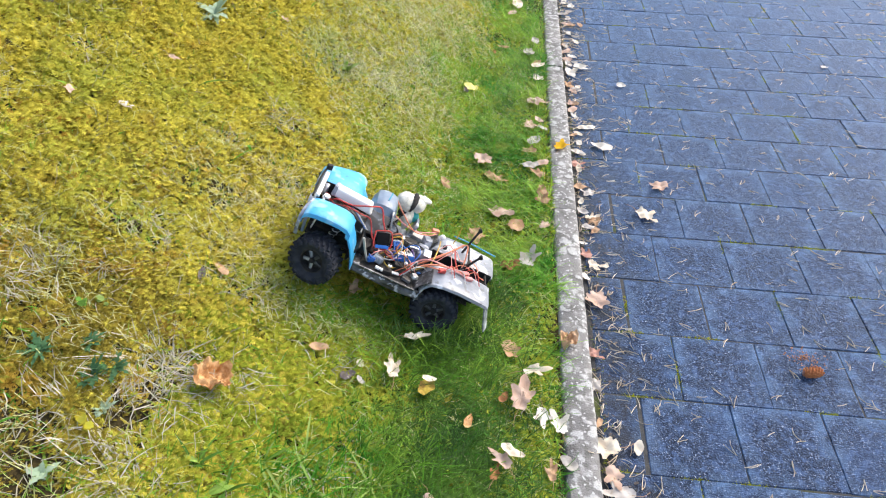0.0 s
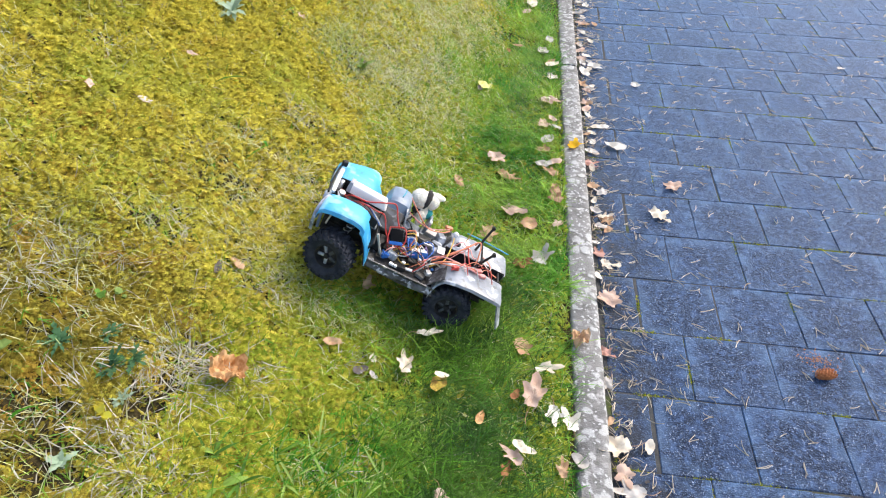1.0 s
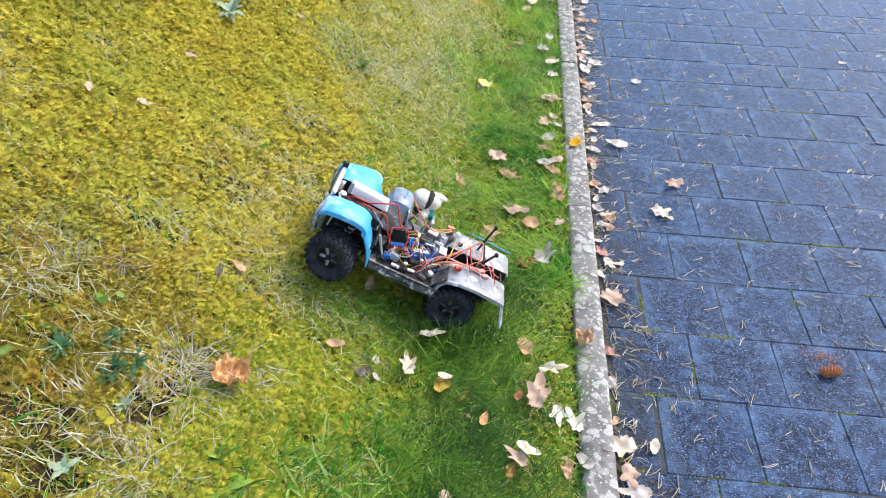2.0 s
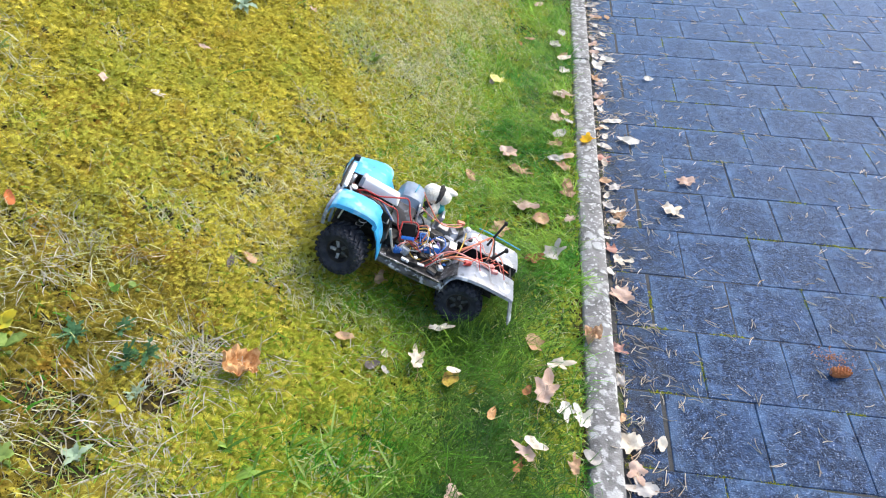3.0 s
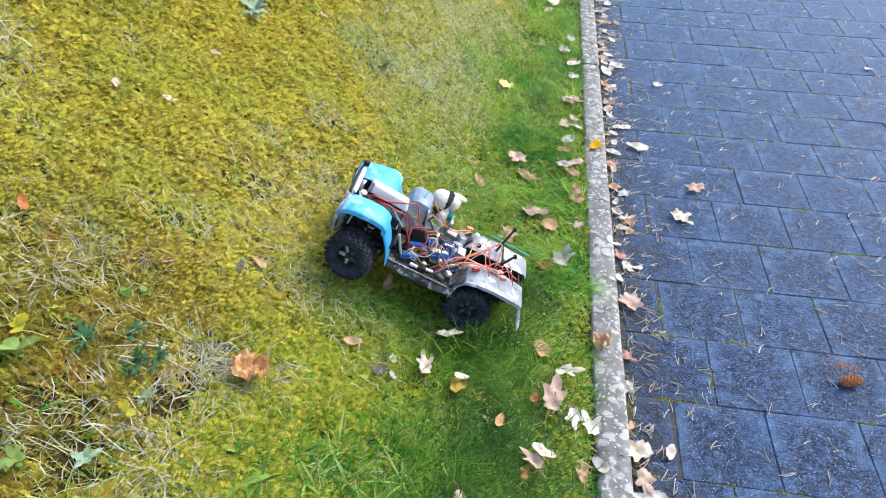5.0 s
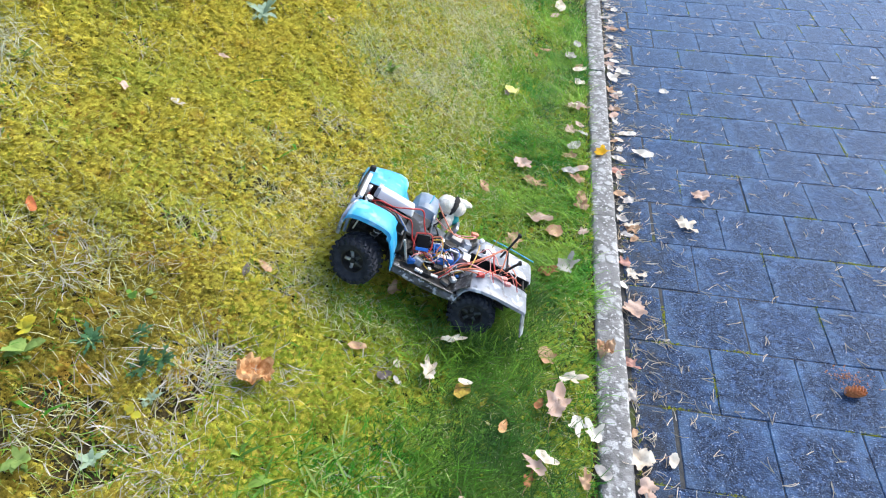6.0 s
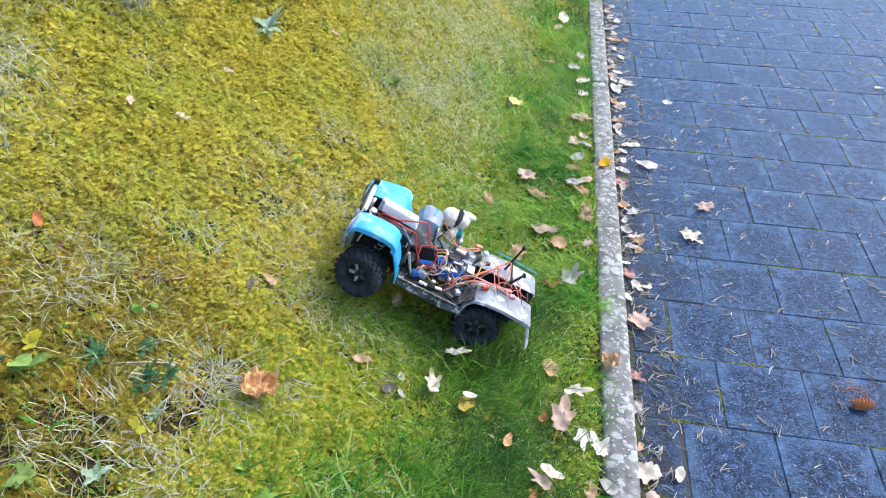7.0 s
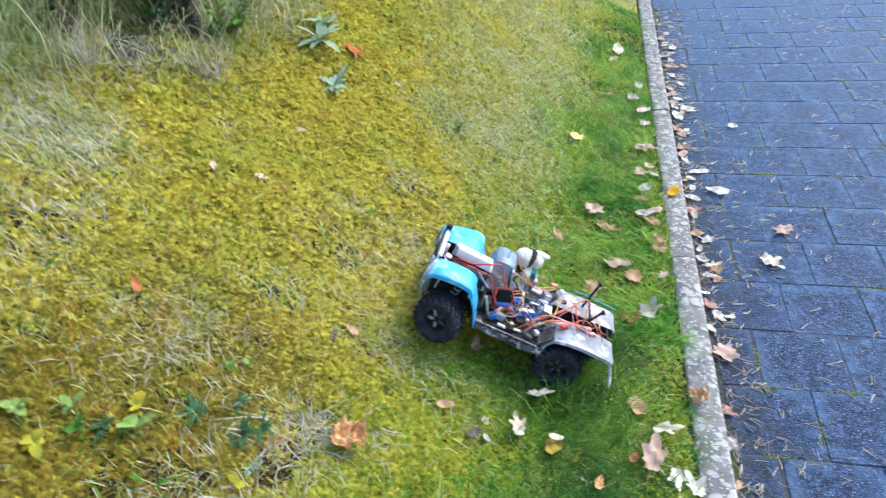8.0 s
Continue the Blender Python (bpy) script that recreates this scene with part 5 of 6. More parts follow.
# ---- model truck ----
def wheel_parts(root, at, steer, seed):
    """Rim with spokes and nut, and a lugged off-road tyre."""
    rim = bmesh.new()
    lathe([(0.026, -0.02), (0.029, -0.02), (0.029, 0.0215), (0.0265, 0.0215), (0.024, 0.012), (0.024, -0.01)], 28, rim)
    lathe([(0.001, 0.004), (0.025, 0.0), (0.025, 0.005), (0.012, 0.011), (0.001, 0.013)], 28, rim)
    wheel = part("wheel", rim, DARK, root, place=pose(*at, 0, seed * 23, steer) @ Matrix.Scale(1.0, 4))
    for k in range(5):
        spoke = block((0.019, 0.005, 0.0075), (0.0155, 0.0115, 0), (0, 0, -8), bevel=0.0018)
        spoke.transform(Matrix.Rotation(2 * math.pi * k / 5, 4, "Y"))
        part("spoke", spoke, HUB if seed == 1 and k in (0, 1, 4) else MUDDY_SHADED, wheel, "dull metal wheel spoke")
    nut = lathe([(0.0005, 0.01), (0.0075, 0.01), (0.006, 0.02), (0.0005, 0.02)], 8)
    part("wheel_nut", nut, DARK, wheel)
    tyre = bmesh.new()
    lathe([(0.0285, -0.021), (0.038, -0.0275), (0.049, -0.0275), (0.0535, -0.022), (0.0545, -0.009), (0.0545, 0.009), (0.0535, 0.022), (0.049, 0.0275), (0.038, 0.0275), (0.0285, 0.021)], 40, tyre)
    for k in range(22):
        a = 2 * math.pi * k / 22
        for s in (-1, 1):
            lug = block((0.007, 0.02, 0.0065), (0, s * 0.0135, 0), (0, 0, s * 24), bevel=0.001, segments=1)
            lug.transform(Matrix.Rotation(a + s * 0.07, 4, "Y") @ Matrix.Translation((0, 0, 0.0555)))
            merge(tyre, lug)
            shoulder = block((0.009, 0.004, 0.012), (0, s * 0.027, 0), (s * 18, 0, 0), bevel=0.001, segments=1)
            shoulder.transform(Matrix.Rotation(a + s * 0.07 + 0.14, 4, "Y") @ Matrix.Translation((0, 0, 0.0495)))
            merge(tyre, shoulder)
    part("tyre", tyre, RUBBER, wheel, "black knobbly rubber tyre")
    return wheel


def front_fender(root, s):
    """Flat-topped wing that bends down behind the wheel, in two overlapping pieces."""
    inner = 0.05 if s > 0 else 0.036
    prof = [(0.236, 0.146), (0.234, 0.158), (0.226, 0.166), (0.205, 0.170), (0.17, 0.172), (0.14, 0.171), (0.12, 0.167), (0.106, 0.157)]
    rows = []
    for x, z in prof:
        out = 0.03 * smooth01(0.24 - x, 0.0, 0.13) if s < 0 else 0.0
        x += 0.005 if s < 0 else 0.0
        rows.append([(x, s * (y + out * smooth01(y, inner, 0.1)), z - d) for y, d in ((inner, 0.003), (inner + 0.006, 0.0), (0.075, -0.002), (0.095, -0.002), (0.113, 0.001), (0.1195, 0.005), (0.121, 0.015))])
    wing = part("front_wing", sheet(rows, 0.0022, dents=0.0006, seed=int(3 + s)), BLUE, root, "scuffed bright blue front wing")
    prof = [(0.118, 0.158), (0.106, 0.149), (0.093, 0.132), (0.083, 0.112), (0.077, 0.097), (0.072, 0.082)]
    rows = [[(x, s * y, z - d) for y, d in ((0.064, 0.0), (0.08, -0.001), (0.098, 0.0), (0.114, 0.002), (0.122, 0.007), (0.123, 0.014))] for x, z in prof]
    part("wing_tail", sheet(rows, 0.0022, dents=0.0006, seed=int(6 + s)), BLUE, wing)
    part("wing_edge", tube([(x + 0.003, s * 0.1215, z - 0.011) for x, z in prof], 0.0014, 6), DARK, wing)
    part("wing_stay", tube([(0.2, s * 0.1, 0.165), (0.205, s * 0.106, 0.12)], 0.0022, 8), STEEL, wing, "bare metal wing stay")
    side = [(0.224, 0.164), (0.17, 0.168), (0.12, 0.164), (0.085, 0.15)]
    rows = [[(x, s * (inner + 0.001), z), (x, s * inner, z - 0.02), (x - 0.004, s * 0.046, z - 0.05)] for x, z in side]
    part("inner_wing", sheet(rows, 0.002), DARK, root)


def rear_fender(root, s):
    """Flat sheet wing over the rear wheel, with a flap that hangs from its tail."""
    tail = -0.259 if s > 0 else -0.27
    rows = []
    for x, z in [(-0.094, 0.07), (-0.097, 0.09), (-0.103, 0.11), (-0.114, 0.125), (-0.14, 0.132), (-0.18, 0.134), (-0.21, 0.133), (tail + 0.007, 0.131), (tail, 0.128)]:
        flare = 0.006 * smooth01(-x, 0.1, 0.09)
        rows.append([(x, s * (y + (flare if y > 0.1 else 0.0)), z - d) for y, d in ((0.022, 0.004), (0.03, 0.0), (0.055, -0.001), (0.08, -0.001), (0.102, 0.0), (0.11, 0.003), (0.112, 0.009))])
    wing = part("rear_wing", sheet(rows, 0.0024, dents=0.0009, seed=int(9 + s)), GREY, root, "bare grey rear wing with worn paint")
    rows = [[(tail + 0.002 + 0.008 * u - 0.034 * k, s * (0.092 + 0.02 * u), 0.127 - 0.066 * k) for u in (0, 0.5, 1.0)] for k in (0, 0.35, 0.7, 1.0)]
    part("mud_flap", sheet(rows, 0.003, dents=0.0008, seed=int(12 + s)), GREY, wing)
    rows = [[(x, s * 0.024, 0.13), (x, s * 0.024, 0.085)] for x in (-0.1, -0.15, -0.2, tail + 0.004)]
    part("bed_side", sheet(rows, 0.0022), DARK, root)


def wire(root, colour, points, r=0.0013):
    part("wire", tube(points, r, 6, steps=7), WIRE[colour], root)


def model_truck():
    root = new("model_truck")
    root.matrix_basis = pose(-0.551, 0.222, 0.100, 9.0, -25.9, 178.4)
    tagged(root, "open model jeep with blue front wings and exposed wiring on moss", "model car")
    # running gear
    for s in (-1, 1):
        part("chassis_rail", block((0.44, 0.012, 0.016), (-0.022, s * 0.034, 0.079), bevel=0.002), DARK, root)
    lifts = {(1, 1): -0.001, (1, -1): 0.004, (-1, 1): -0.01, (-1, -1): 0.012}
    k = 0
    for e in (1, -1):
        ax = 0.152 if e > 0 else -0.154
        a, b = Vector((ax, 0.098, 0.056 + lifts[e, 1])), Vector((ax, -0.098, 0.056 + lifts[e, -1]))
        axle = part("axle", tube([a, b], 0.008, 12), DARK, root)
        part("gearbox", block((0.04, 0.036, 0.034), (ax, 0.0, 0.057), bevel=0.008, segments=3), DARK, axle)
        for s in (1, -1):
            k += 1
            wheel_parts(root, (ax, s * (0.112 if e > 0 else 0.082), 0.056 + lifts[e, s]), (-17 if e > 0 else 0) if s > 0 else (163 if e > 0 else 180), k)
            shock = part("shock_absorber", tube([(ax, s * 0.066, 0.062), (ax - e * 0.024, s * 0.05, 0.135)], 0.006, 10), DARK, root)
            coil = [(ax - e * 0.024 * i / 48 + 0.0085 * math.cos(i * 0.8), s * (0.066 - 0.016 * i / 48) + 0.0085 * math.sin(i * 0.8), 0.068 + 0.06 * i / 48) for i in range(49)]
            part("spring", tube(coil, 0.0012, 5, steps=1), STEEL, shock)
            part("link", tube([(ax - e * 0.004, s * 0.05, 0.048), (e * 0.02, s * 0.036, 0.07)], 0.004, 8), DARK, root)
    part("drive_shaft", tube([(0.15, 0.004, 0.06), (0.0, 0.008, 0.07), (-0.162, 0.004, 0.06)], 0.005, 8, steps=1), STEEL, root)
    part("skid_plate", block((0.43, 0.1, 0.003), (-0.015, 0, 0.067), bevel=0.001), DARK, root)
    # body tub
    rows = []
    for x in (0.07, 0.03, -0.01, -0.05, -0.09, -0.105):
        rows.append([(x, y, 0.074 + d) for y, d in ((-0.112, 0.012), (-0.108, 0.001), (-0.095, 0.0), (-0.04, 0.0), (0.04, 0.0), (0.095, 0.0), (0.108, 0.001), (0.112, 0.012))])
    part("floor_tub", sheet(rows, 0.003, dents=0.0008, seed=20), SILL, root, "worn muddy plastic floor tub")
    for s in (1, -1):
        rows = []
        for x, w in ((0.078, 0.0), (0.06, 0.002), (0.03, 0.003), (0.0, 0.003), (-0.03, 0.003), (-0.06, 0.004), (-0.085, 0.005), (-0.1, 0.002)):
            rows.append([(x, s * (y + w), z) for y, z in ((0.095, 0.079), (0.099, 0.081), (0.103, 0.08), (0.107, 0.076), (0.11, 0.07), (0.109, 0.066))])
        part("sill", sheet(rows, 0.0025, dents=0.003, seed=int(50 + s)), SILL, root, "mud-streaked grey sill")
        part("sill_rail", tube([(0.07, s * 0.108, 0.066), (-0.02, s * 0.111, 0.063), (-0.1, s * 0.109, 0.066)], 0.0028, 10), SILL, root)
        front_fender(root, s)
        rear_fender(root, s)
        rows = [[(-0.075, s * 0.108, 0.078), (-0.078, s * 0.06, 0.078)], [(-0.092, s * 0.11, 0.105), (-0.094, s * 0.06, 0.108)], [(-0.108, s * 0.112, 0.127), (-0.11, s * 0.06, 0.13)]]
        part("wheel_box", sheet(rows, 0.002, dents=0.002, seed=30), SILL, root)
    part("bed_floor", block((0.152, 0.05, 0.004), (-0.174, 0, 0.088), bevel=0.001), DARK, root)
    part("tail_board", block((0.004, 0.05, 0.038), (-0.25, 0, 0.108), bevel=0.001), DARK, root)
    # nose
    grille = part("grille", block((0.006, 0.118, 0.06), (0.231, 0, 0.142), (0, -6, 0), bevel=0.002), WHITE, root, "off-white grille panel")
    for i in range(7):
        part("slot", block((0.003, 0.006, 0.036), (0.2345, -0.036 + 0.012 * i, 0.142), (0, -6, 0), bevel=0.0008, segments=1), DARK, grille)
    for s in (1, -1):
        lamp = lathe([(0.001, 0), (0.0105, 0), (0.012, 0.004), (0.012, 0.01), (0.001, 0.01)], 18, m=pose(0.241, s * 0.05, 0.152, 0, 0, 90))
        part("headlight", lamp, STEEL, grille, "round metal headlight")
        part("bumper_bracket", block((0.008, 0.006, 0.075), (0.226, s * 0.066, 0.112), (0, 8, 0), bevel=0.002), COWL, root)
    for s in (1, -1):
        rows = [[(x, s * y, z) for x in (xa, xa + 0.009)] for xa, y, z in ((0.222, 0.066, 0.168), (0.232, 0.09, 0.158), (0.236, 0.108, 0.14), (0.234, 0.114, 0.115), (0.23, 0.112, 0.092))]
        part("front_guard", sheet(rows, 0.0025), DULL, root, "scratched metal guard strip")
    part("bumper", block((0.01, 0.13, 0.012), (0.236, 0, 0.098), bevel=0.004, segments=3), COWL, root)
    part("nose_strip", block((0.011, 0.116, 0.006), (0.224, 0.0, 0.175), (0, -8, 0), bevel=0.002), WHITE, root, "off-white strip over the grille")
    part("top_rail", tube([(0.234, 0.062, 0.172), (0.236, 0.0, 0.178), (0.233, -0.062, 0.176), (0.224, -0.08, 0.182)], 0.003, 8), DARK, root)
    part("aerial_clip", block((0.016, 0.012, 0.014), (0.226, -0.072, 0.184), (0, 0, 20), bevel=0.003), DARK, root)
    # engine bay
    servo = part("steering_servo", block((0.024, 0.03, 0.026), (0.198, 0.012, 0.142), (0, 0, 12), bevel=0.003), DARK, root)
    part("servo_horn", lathe([(0.001, 0), (0.009, 0), (0.009, 0.004), (0.001, 0.004)], 16, m=pose(0.2, 0.018, 0.158, 90, 0, 0)), WHITE, servo)
    part("servo_arm", block((0.006, 0.03, 0.004), (0.205, 0.03, 0.156), (0, 0, 20), bevel=0.001), STEEL, servo)
    part("radiator_fan", lathe([(0.004, 0), (0.014, -0.003), (0.016, 0.0), (0.016, 0.008), (0.004, 0.006)], 20, m=pose(0.214, -0.022, 0.152, 0, 0, 80)), STEEL, root)
    pack = part("battery_pack", block((0.118, 0.037, 0.024), (0.134, -0.008, 0.17), (8, 1, -6), bevel=0.005, segments=3, taper=0.84), WHITE, root, "off-white battery box")
    part("battery_strap", block((0.012, 0.039, 0.025), (0.186, -0.0135, 0.1702), (8, 1, -6), bevel=0.002, taper=0.86), GREY, pack)
    part("engine_tray", block((0.13, 0.1, 0.004), (0.145, 0, 0.128), bevel=0.001), TUB, root)
    rb = random.Random(4)
    for i in range(10):
        x, y = rb.uniform(0.1, 0.22), rb.choice((-1, 1)) * rb.uniform(0.022, 0.048)
        part("engine_fitting", block((rb.uniform(0.008, 0.022), rb.uniform(0.008, 0.016), rb.uniform(0.006, 0.018)), (x, y, 0.136), (0, 0, rb.uniform(0, 60)), bevel=0.002), (DARK, GREY, STEEL, PANEL)[i % 4], root)
    for i in range(6):
        x = rb.uniform(0.12, 0.2)
        wire(root, ("black", "red", "black", "white", "red", "blue")[i], [(x, -0.04, 0.134), (x + 0.01, -0.01, 0.15), (x - 0.02, 0.03, 0.156), (x - 0.05, 0.045, 0.14)], 0.0013)
    # cowl and dash
    rows = []
    for i in range(9):
        u = -1 + i / 4
        rows.append([])
        for j in range(11):
            v = -1 + j / 5
            top = max(0.0, 1 - abs(u) ** 2.6) ** 0.5 * max(0.0, 1 - abs(v) ** 2.8) ** 0.5
            rows[-1].append((0.052 + 0.034 * u * (1 - 0.12 * v * v), -0.053 + 0.047 * v * (1 - 0.1 * u * u), 0.16 + 0.033 * top ** 0.7))
    part("cowl", sheet(rows, 0.003, dents=0.0003, seed=40), COWL, root, "smoky blue-grey domed cowl")
    part("cowl_trim", tube([(0.046, -0.078, 0.1925), (0.048, -0.055, 0.1955), (0.052, -0.033, 0.1935)], 0.0015, 6), WIRE["teal"], root)
    part("dash_panel", block((0.004, 0.07, 0.06), (0.022, -0.036, 0.15), (0, 14, 0), bevel=0.0015), PANEL, root, "worn beige dash panel")
    part("dash_side", block((0.05, 0.004, 0.05), (0.056, 0.008, 0.146), (38, 0, 0), bevel=0.0015), TUB, root)
    part("bulkhead", block((0.004, 0.2, 0.05), (0.082, 0.0, 0.098), (0, -20, 0), bevel=0.001), DARK, root)
    part("door_pillar", tube([(0.075, 0.098, 0.15), (0.055, 0.09, 0.11), (0.04, 0.075, 0.082)], 0.003, 8), PANEL, root)
    # cabin electronics
    at = pose(0.028, 0.04, 0.13, 40, 18, 4)
    bm = block((0.031, 0.02, 0.033), bevel=0.003)
    bm.transform(at)
    box = part("receiver", bm, INK, root, "black receiver box")
    bm = block((0.031, 0.008, 0.008), (0, 0.009, -0.0175), bevel=0.001)
    bm.transform(at)
    part("receiver_base", bm, CHIP, box)
    part("receiver_band", tube([at @ Vector((x * 0.018, 0.008, z * 0.019)) for x, z in ((1, 1), (-1, 1), (-1, -1), (1, -1), (1, 1))], 0.0018, 6), WIRE["red"], box)
    esc = part("speed_controller", block((0.05, 0.022, 0.018), (-0.035, 0.034, 0.108), (12, 4, 22), bevel=0.002), CHIP, root, "blue speed controller")
    part("esc_label", block((0.04, 0.016, 0.002), (-0.035, 0.034, 0.1182), (12, 4, 22), bevel=0.0005), WHITE, esc)
    for i in range(5):
        part("cooling_fin", block((0.0022, 0.018, 0.006), (-0.02 + 0.004 * i, 0.012, 0.117), (0, 0, 22), bevel=0.0004, segments=1), CHIP, esc)
    part("plug", block((0.016, 0.01, 0.012), (0.036, 0.083, 0.096), (0, 10, 30), bevel=0.002), CHIP, root, "blue plug")
    for i in range(3):
        part("plug_pin", block((0.003, 0.014, 0.004), (0.031 + 0.005 * i, 0.083, 0.103), (0, 10, 30), bevel=0.0006, segments=1), CHIP, root)
    part("capacitor", block((0.026, 0.016, 0.018), (0.02, 0.072, 0.098), (10, 0, -25), bevel=0.005, segments=3), GREY, root)
    part("motor", tube([(-0.005, -0.03, 0.105), (-0.06, -0.03, 0.105)], 0.018, 20), DARK, root, "black electric motor")
    part("motor_ring", tube([(-0.02, -0.03, 0.105), (-0.026, -0.03, 0.105)], 0.0188, 20), STEEL, root)
    part("gear_housing", block((0.03, 0.05, 0.04), (-0.08, -0.02, 0.1), (0, 0, 0), bevel=0.008, segments=3), GREY, root)
    part("seat", block((0.045, 0.04, 0.012), (-0.01, -0.078, 0.1), (0, -6, 0), bevel=0.005, segments=3), GREY, root)
    part("seat_back", block((0.008, 0.04, 0.05), (-0.04, -0.078, 0.125), (0, -10, 0), bevel=0.003, segments=3), GREY, root)
    part("battery_tray", block((0.15, 0.09, 0.004), (-0.02, 0.055, 0.08), bevel=0.001), DARK, root)
    part("white_tag", block((0.018, 0.008, 0.003), (-0.03, 0.085, 0.09), (0, 0, 12), bevel=0.0006), WHITE, root)
    part("steering_wheel", lathe([(0.013, -0.0015), (0.016, -0.0015), (0.016, 0.0015), (0.013, 0.0015)], 24, m=pose(0.012, -0.062, 0.138, 0, 0, 90) @ pose(0, 0, 0, -30, 0, 0)), DARK, root)
    for i, (x, y, z, sx_, sy_, sz_, m_) in enumerate(((0.058, 0.05, 0.1, 0.02, 0.03, 0.03, DARK), (-0.005, 0.09, 0.088, 0.03, 0.016, 0.012, DARK), (-0.06, 0.085, 0.088, 0.022, 0.016, 0.008, TUB), (-0.055, -0.005, 0.122, 0.03, 0.012, 0.008, STEEL),
                                                      (-0.09, 0.0, 0.124, 0.02, 0.03, 0.006, STEEL), (0.0, -0.005, 0.128, 0.014, 0.02, 0.014, DARK), (-0.03, 0.062, 0.098, 0.024, 0.014, 0.012, DARK), (0.01, 0.095, 0.09, 0.02, 0.008, 0.006, WHITE),
                                                      (-0.075, 0.075, 0.098, 0.014, 0.016, 0.01, PANEL), (0.015, -0.095, 0.11, 0.03, 0.02, 0.02, PANEL), (-0.06, -0.09, 0.105, 0.04, 0.03, 0.012, PANEL), (-0.085, -0.06, 0.12, 0.018, 0.03, 0.02, GREY))):
        part("bracket", block((sx_, sy_, sz_), (x, y, z), (i * 7 % 20 - 10, i * 11 % 16 - 8, i * 37 % 60 - 30), bevel=0.002), m_, root)
    # roll bars over the bed
    bars = part("roll_bar", tube([(-0.168, -0.045, 0.098), (-0.182, -0.068, 0.15), (-0.194, -0.088, 0.196)], 0.0032, 8), DARK, root, "black roll bar")
    part("roll_bar", tube([(-0.17, 0.012, 0.1), (-0.184, 0.02, 0.15), (-0.196, 0.036, 0.198)], 0.0032, 8), DARK, root)
    part("cross_bar", tube([(-0.184, -0.06, 0.16), (-0.186, -0.02, 0.158), (-0.186, 0.022, 0.156)], 0.0026, 8), DARK, root)
    part("cross_bar", tube([(-0.2, -0.04, 0.135), (-0.19, 0.0, 0.15), (-0.17, 0.035, 0.137)], 0.0026, 8), DARK, root)
    part("bar_knob", lathe([(0.0005, -0.004), (0.005, -0.004), (0.005, 0.004), (0.0005, 0.004)], 10, m=pose(-0.197, 0.037, 0.2)), DARK, bars)
    part("bar_knob", lathe([(0.0005, -0.004), (0.005, -0.004), (0.005, 0.004), (0.0005, 0.004)], 10, m=pose(-0.195, -0.09, 0.198)), DARK, bars)
    part("aerial_tube", tube([(-0.15, -0.112, 0.14), (-0.2, -0.115, 0.139), (-0.275, -0.118, 0.134)], 0.0018, 6), WIRE["teal"], root, "blue plastic aerial tube")
    part("lamp_cap", block((0.02, 0.012, 0.009), (-0.098, -0.1, 0.136), (0, 0, 20), bevel=0.003), WIRE["orange"], root)
    part("steel_ball", lathe([(0.0005, -0.008), (0.006, -0.005), (0.008, 0), (0.006, 0.005), (0.0005, 0.008)], 14, m=pose(-0.118, -0.078, 0.14)), WHITE, root)
    for x, y, z, c in ((-0.2, 0.045, 0.137, "pink"), (-0.128, 0.062, 0.137, "red"), (-0.19, 0.03, 0.137, "pink")):
        part("connector", block((0.018, 0.011, 0.009), (x, y, z), (0, 0, 24), bevel=0.002), WIRE[c], root)
    # wiring
    wire(root, "red", [(0.19, 0.02, 0.155), (0.17, 0.03, 0.172), (0.13, 0.026, 0.172), (0.09, 0.02, 0.185), (0.062, 0.008, 0.188), (0.045, 0.02, 0.165), (0.03, 0.03, 0.146)], 0.0019)
    wire(root, "red", [(0.18, 0.026, 0.152), (0.14, 0.036, 0.168), (0.1, 0.034, 0.165), (0.075, 0.03, 0.16), (0.055, 0.045, 0.13), (0.03, 0.058, 0.112)], 0.0017)
    wire(root, "black", [(0.185, 0.03, 0.15), (0.15, 0.04, 0.165), (0.11, 0.042, 0.158), (0.08, 0.05, 0.14), (0.06, 0.06, 0.11)], 0.0017)
    wire(root, "orange", [(0.012, 0.02, 0.142), (-0.006, 0.022, 0.155), (-0.014, 0.034, 0.148), (-0.01, 0.05, 0.13), (-0.02, 0.045, 0.115)], 0.0018)
    wire(root, "yellow", [(0.01, 0.028, 0.14), (-0.01, 0.03, 0.152), (-0.02, 0.042, 0.138), (-0.012, 0.055, 0.12), (0.0, 0.06, 0.105)], 0.0016)
    wire(root, "white", [(0.008, 0.036, 0.138), (-0.012, 0.042, 0.148), (-0.022, 0.055, 0.13), (-0.01, 0.068, 0.11), (0.01, 0.066, 0.1)], 0.0016)
    wire(root, "violet", [(0.02, 0.055, 0.12), (0.0, 0.066, 0.125), (-0.012, 0.062, 0.112), (-0.03, 0.05, 0.112)], 0.0014)
    wire(root, "white", [(0.03, 0.055, 0.118), (0.028, 0.072, 0.116), (0.034, 0.084, 0.1)], 0.0014)
    wire(root, "red", [(0.018, 0.056, 0.115), (-0.002, 0.072, 0.116), (-0.018, 0.06, 0.106)], 0.0014)
    wire(root, "blue", [(-0.03, 0.01, 0.115), (-0.055, 0.0, 0.132), (-0.07, 0.02, 0.128), (-0.06, 0.045, 0.11)], 0.0014)
    wire(root, "blue", [(-0.01, 0.03, 0.112), (-0.004, 0.012, 0.122), (-0.02, 0.002, 0.12), (-0.04, 0.012, 0.115)], 0.0018)
    wire(root, "yellow", [(-0.03, 0.066, 0.094), (-0.012, 0.076, 0.092), (0.004, 0.07, 0.096), (0.008, 0.058, 0.104)], 0.0014)
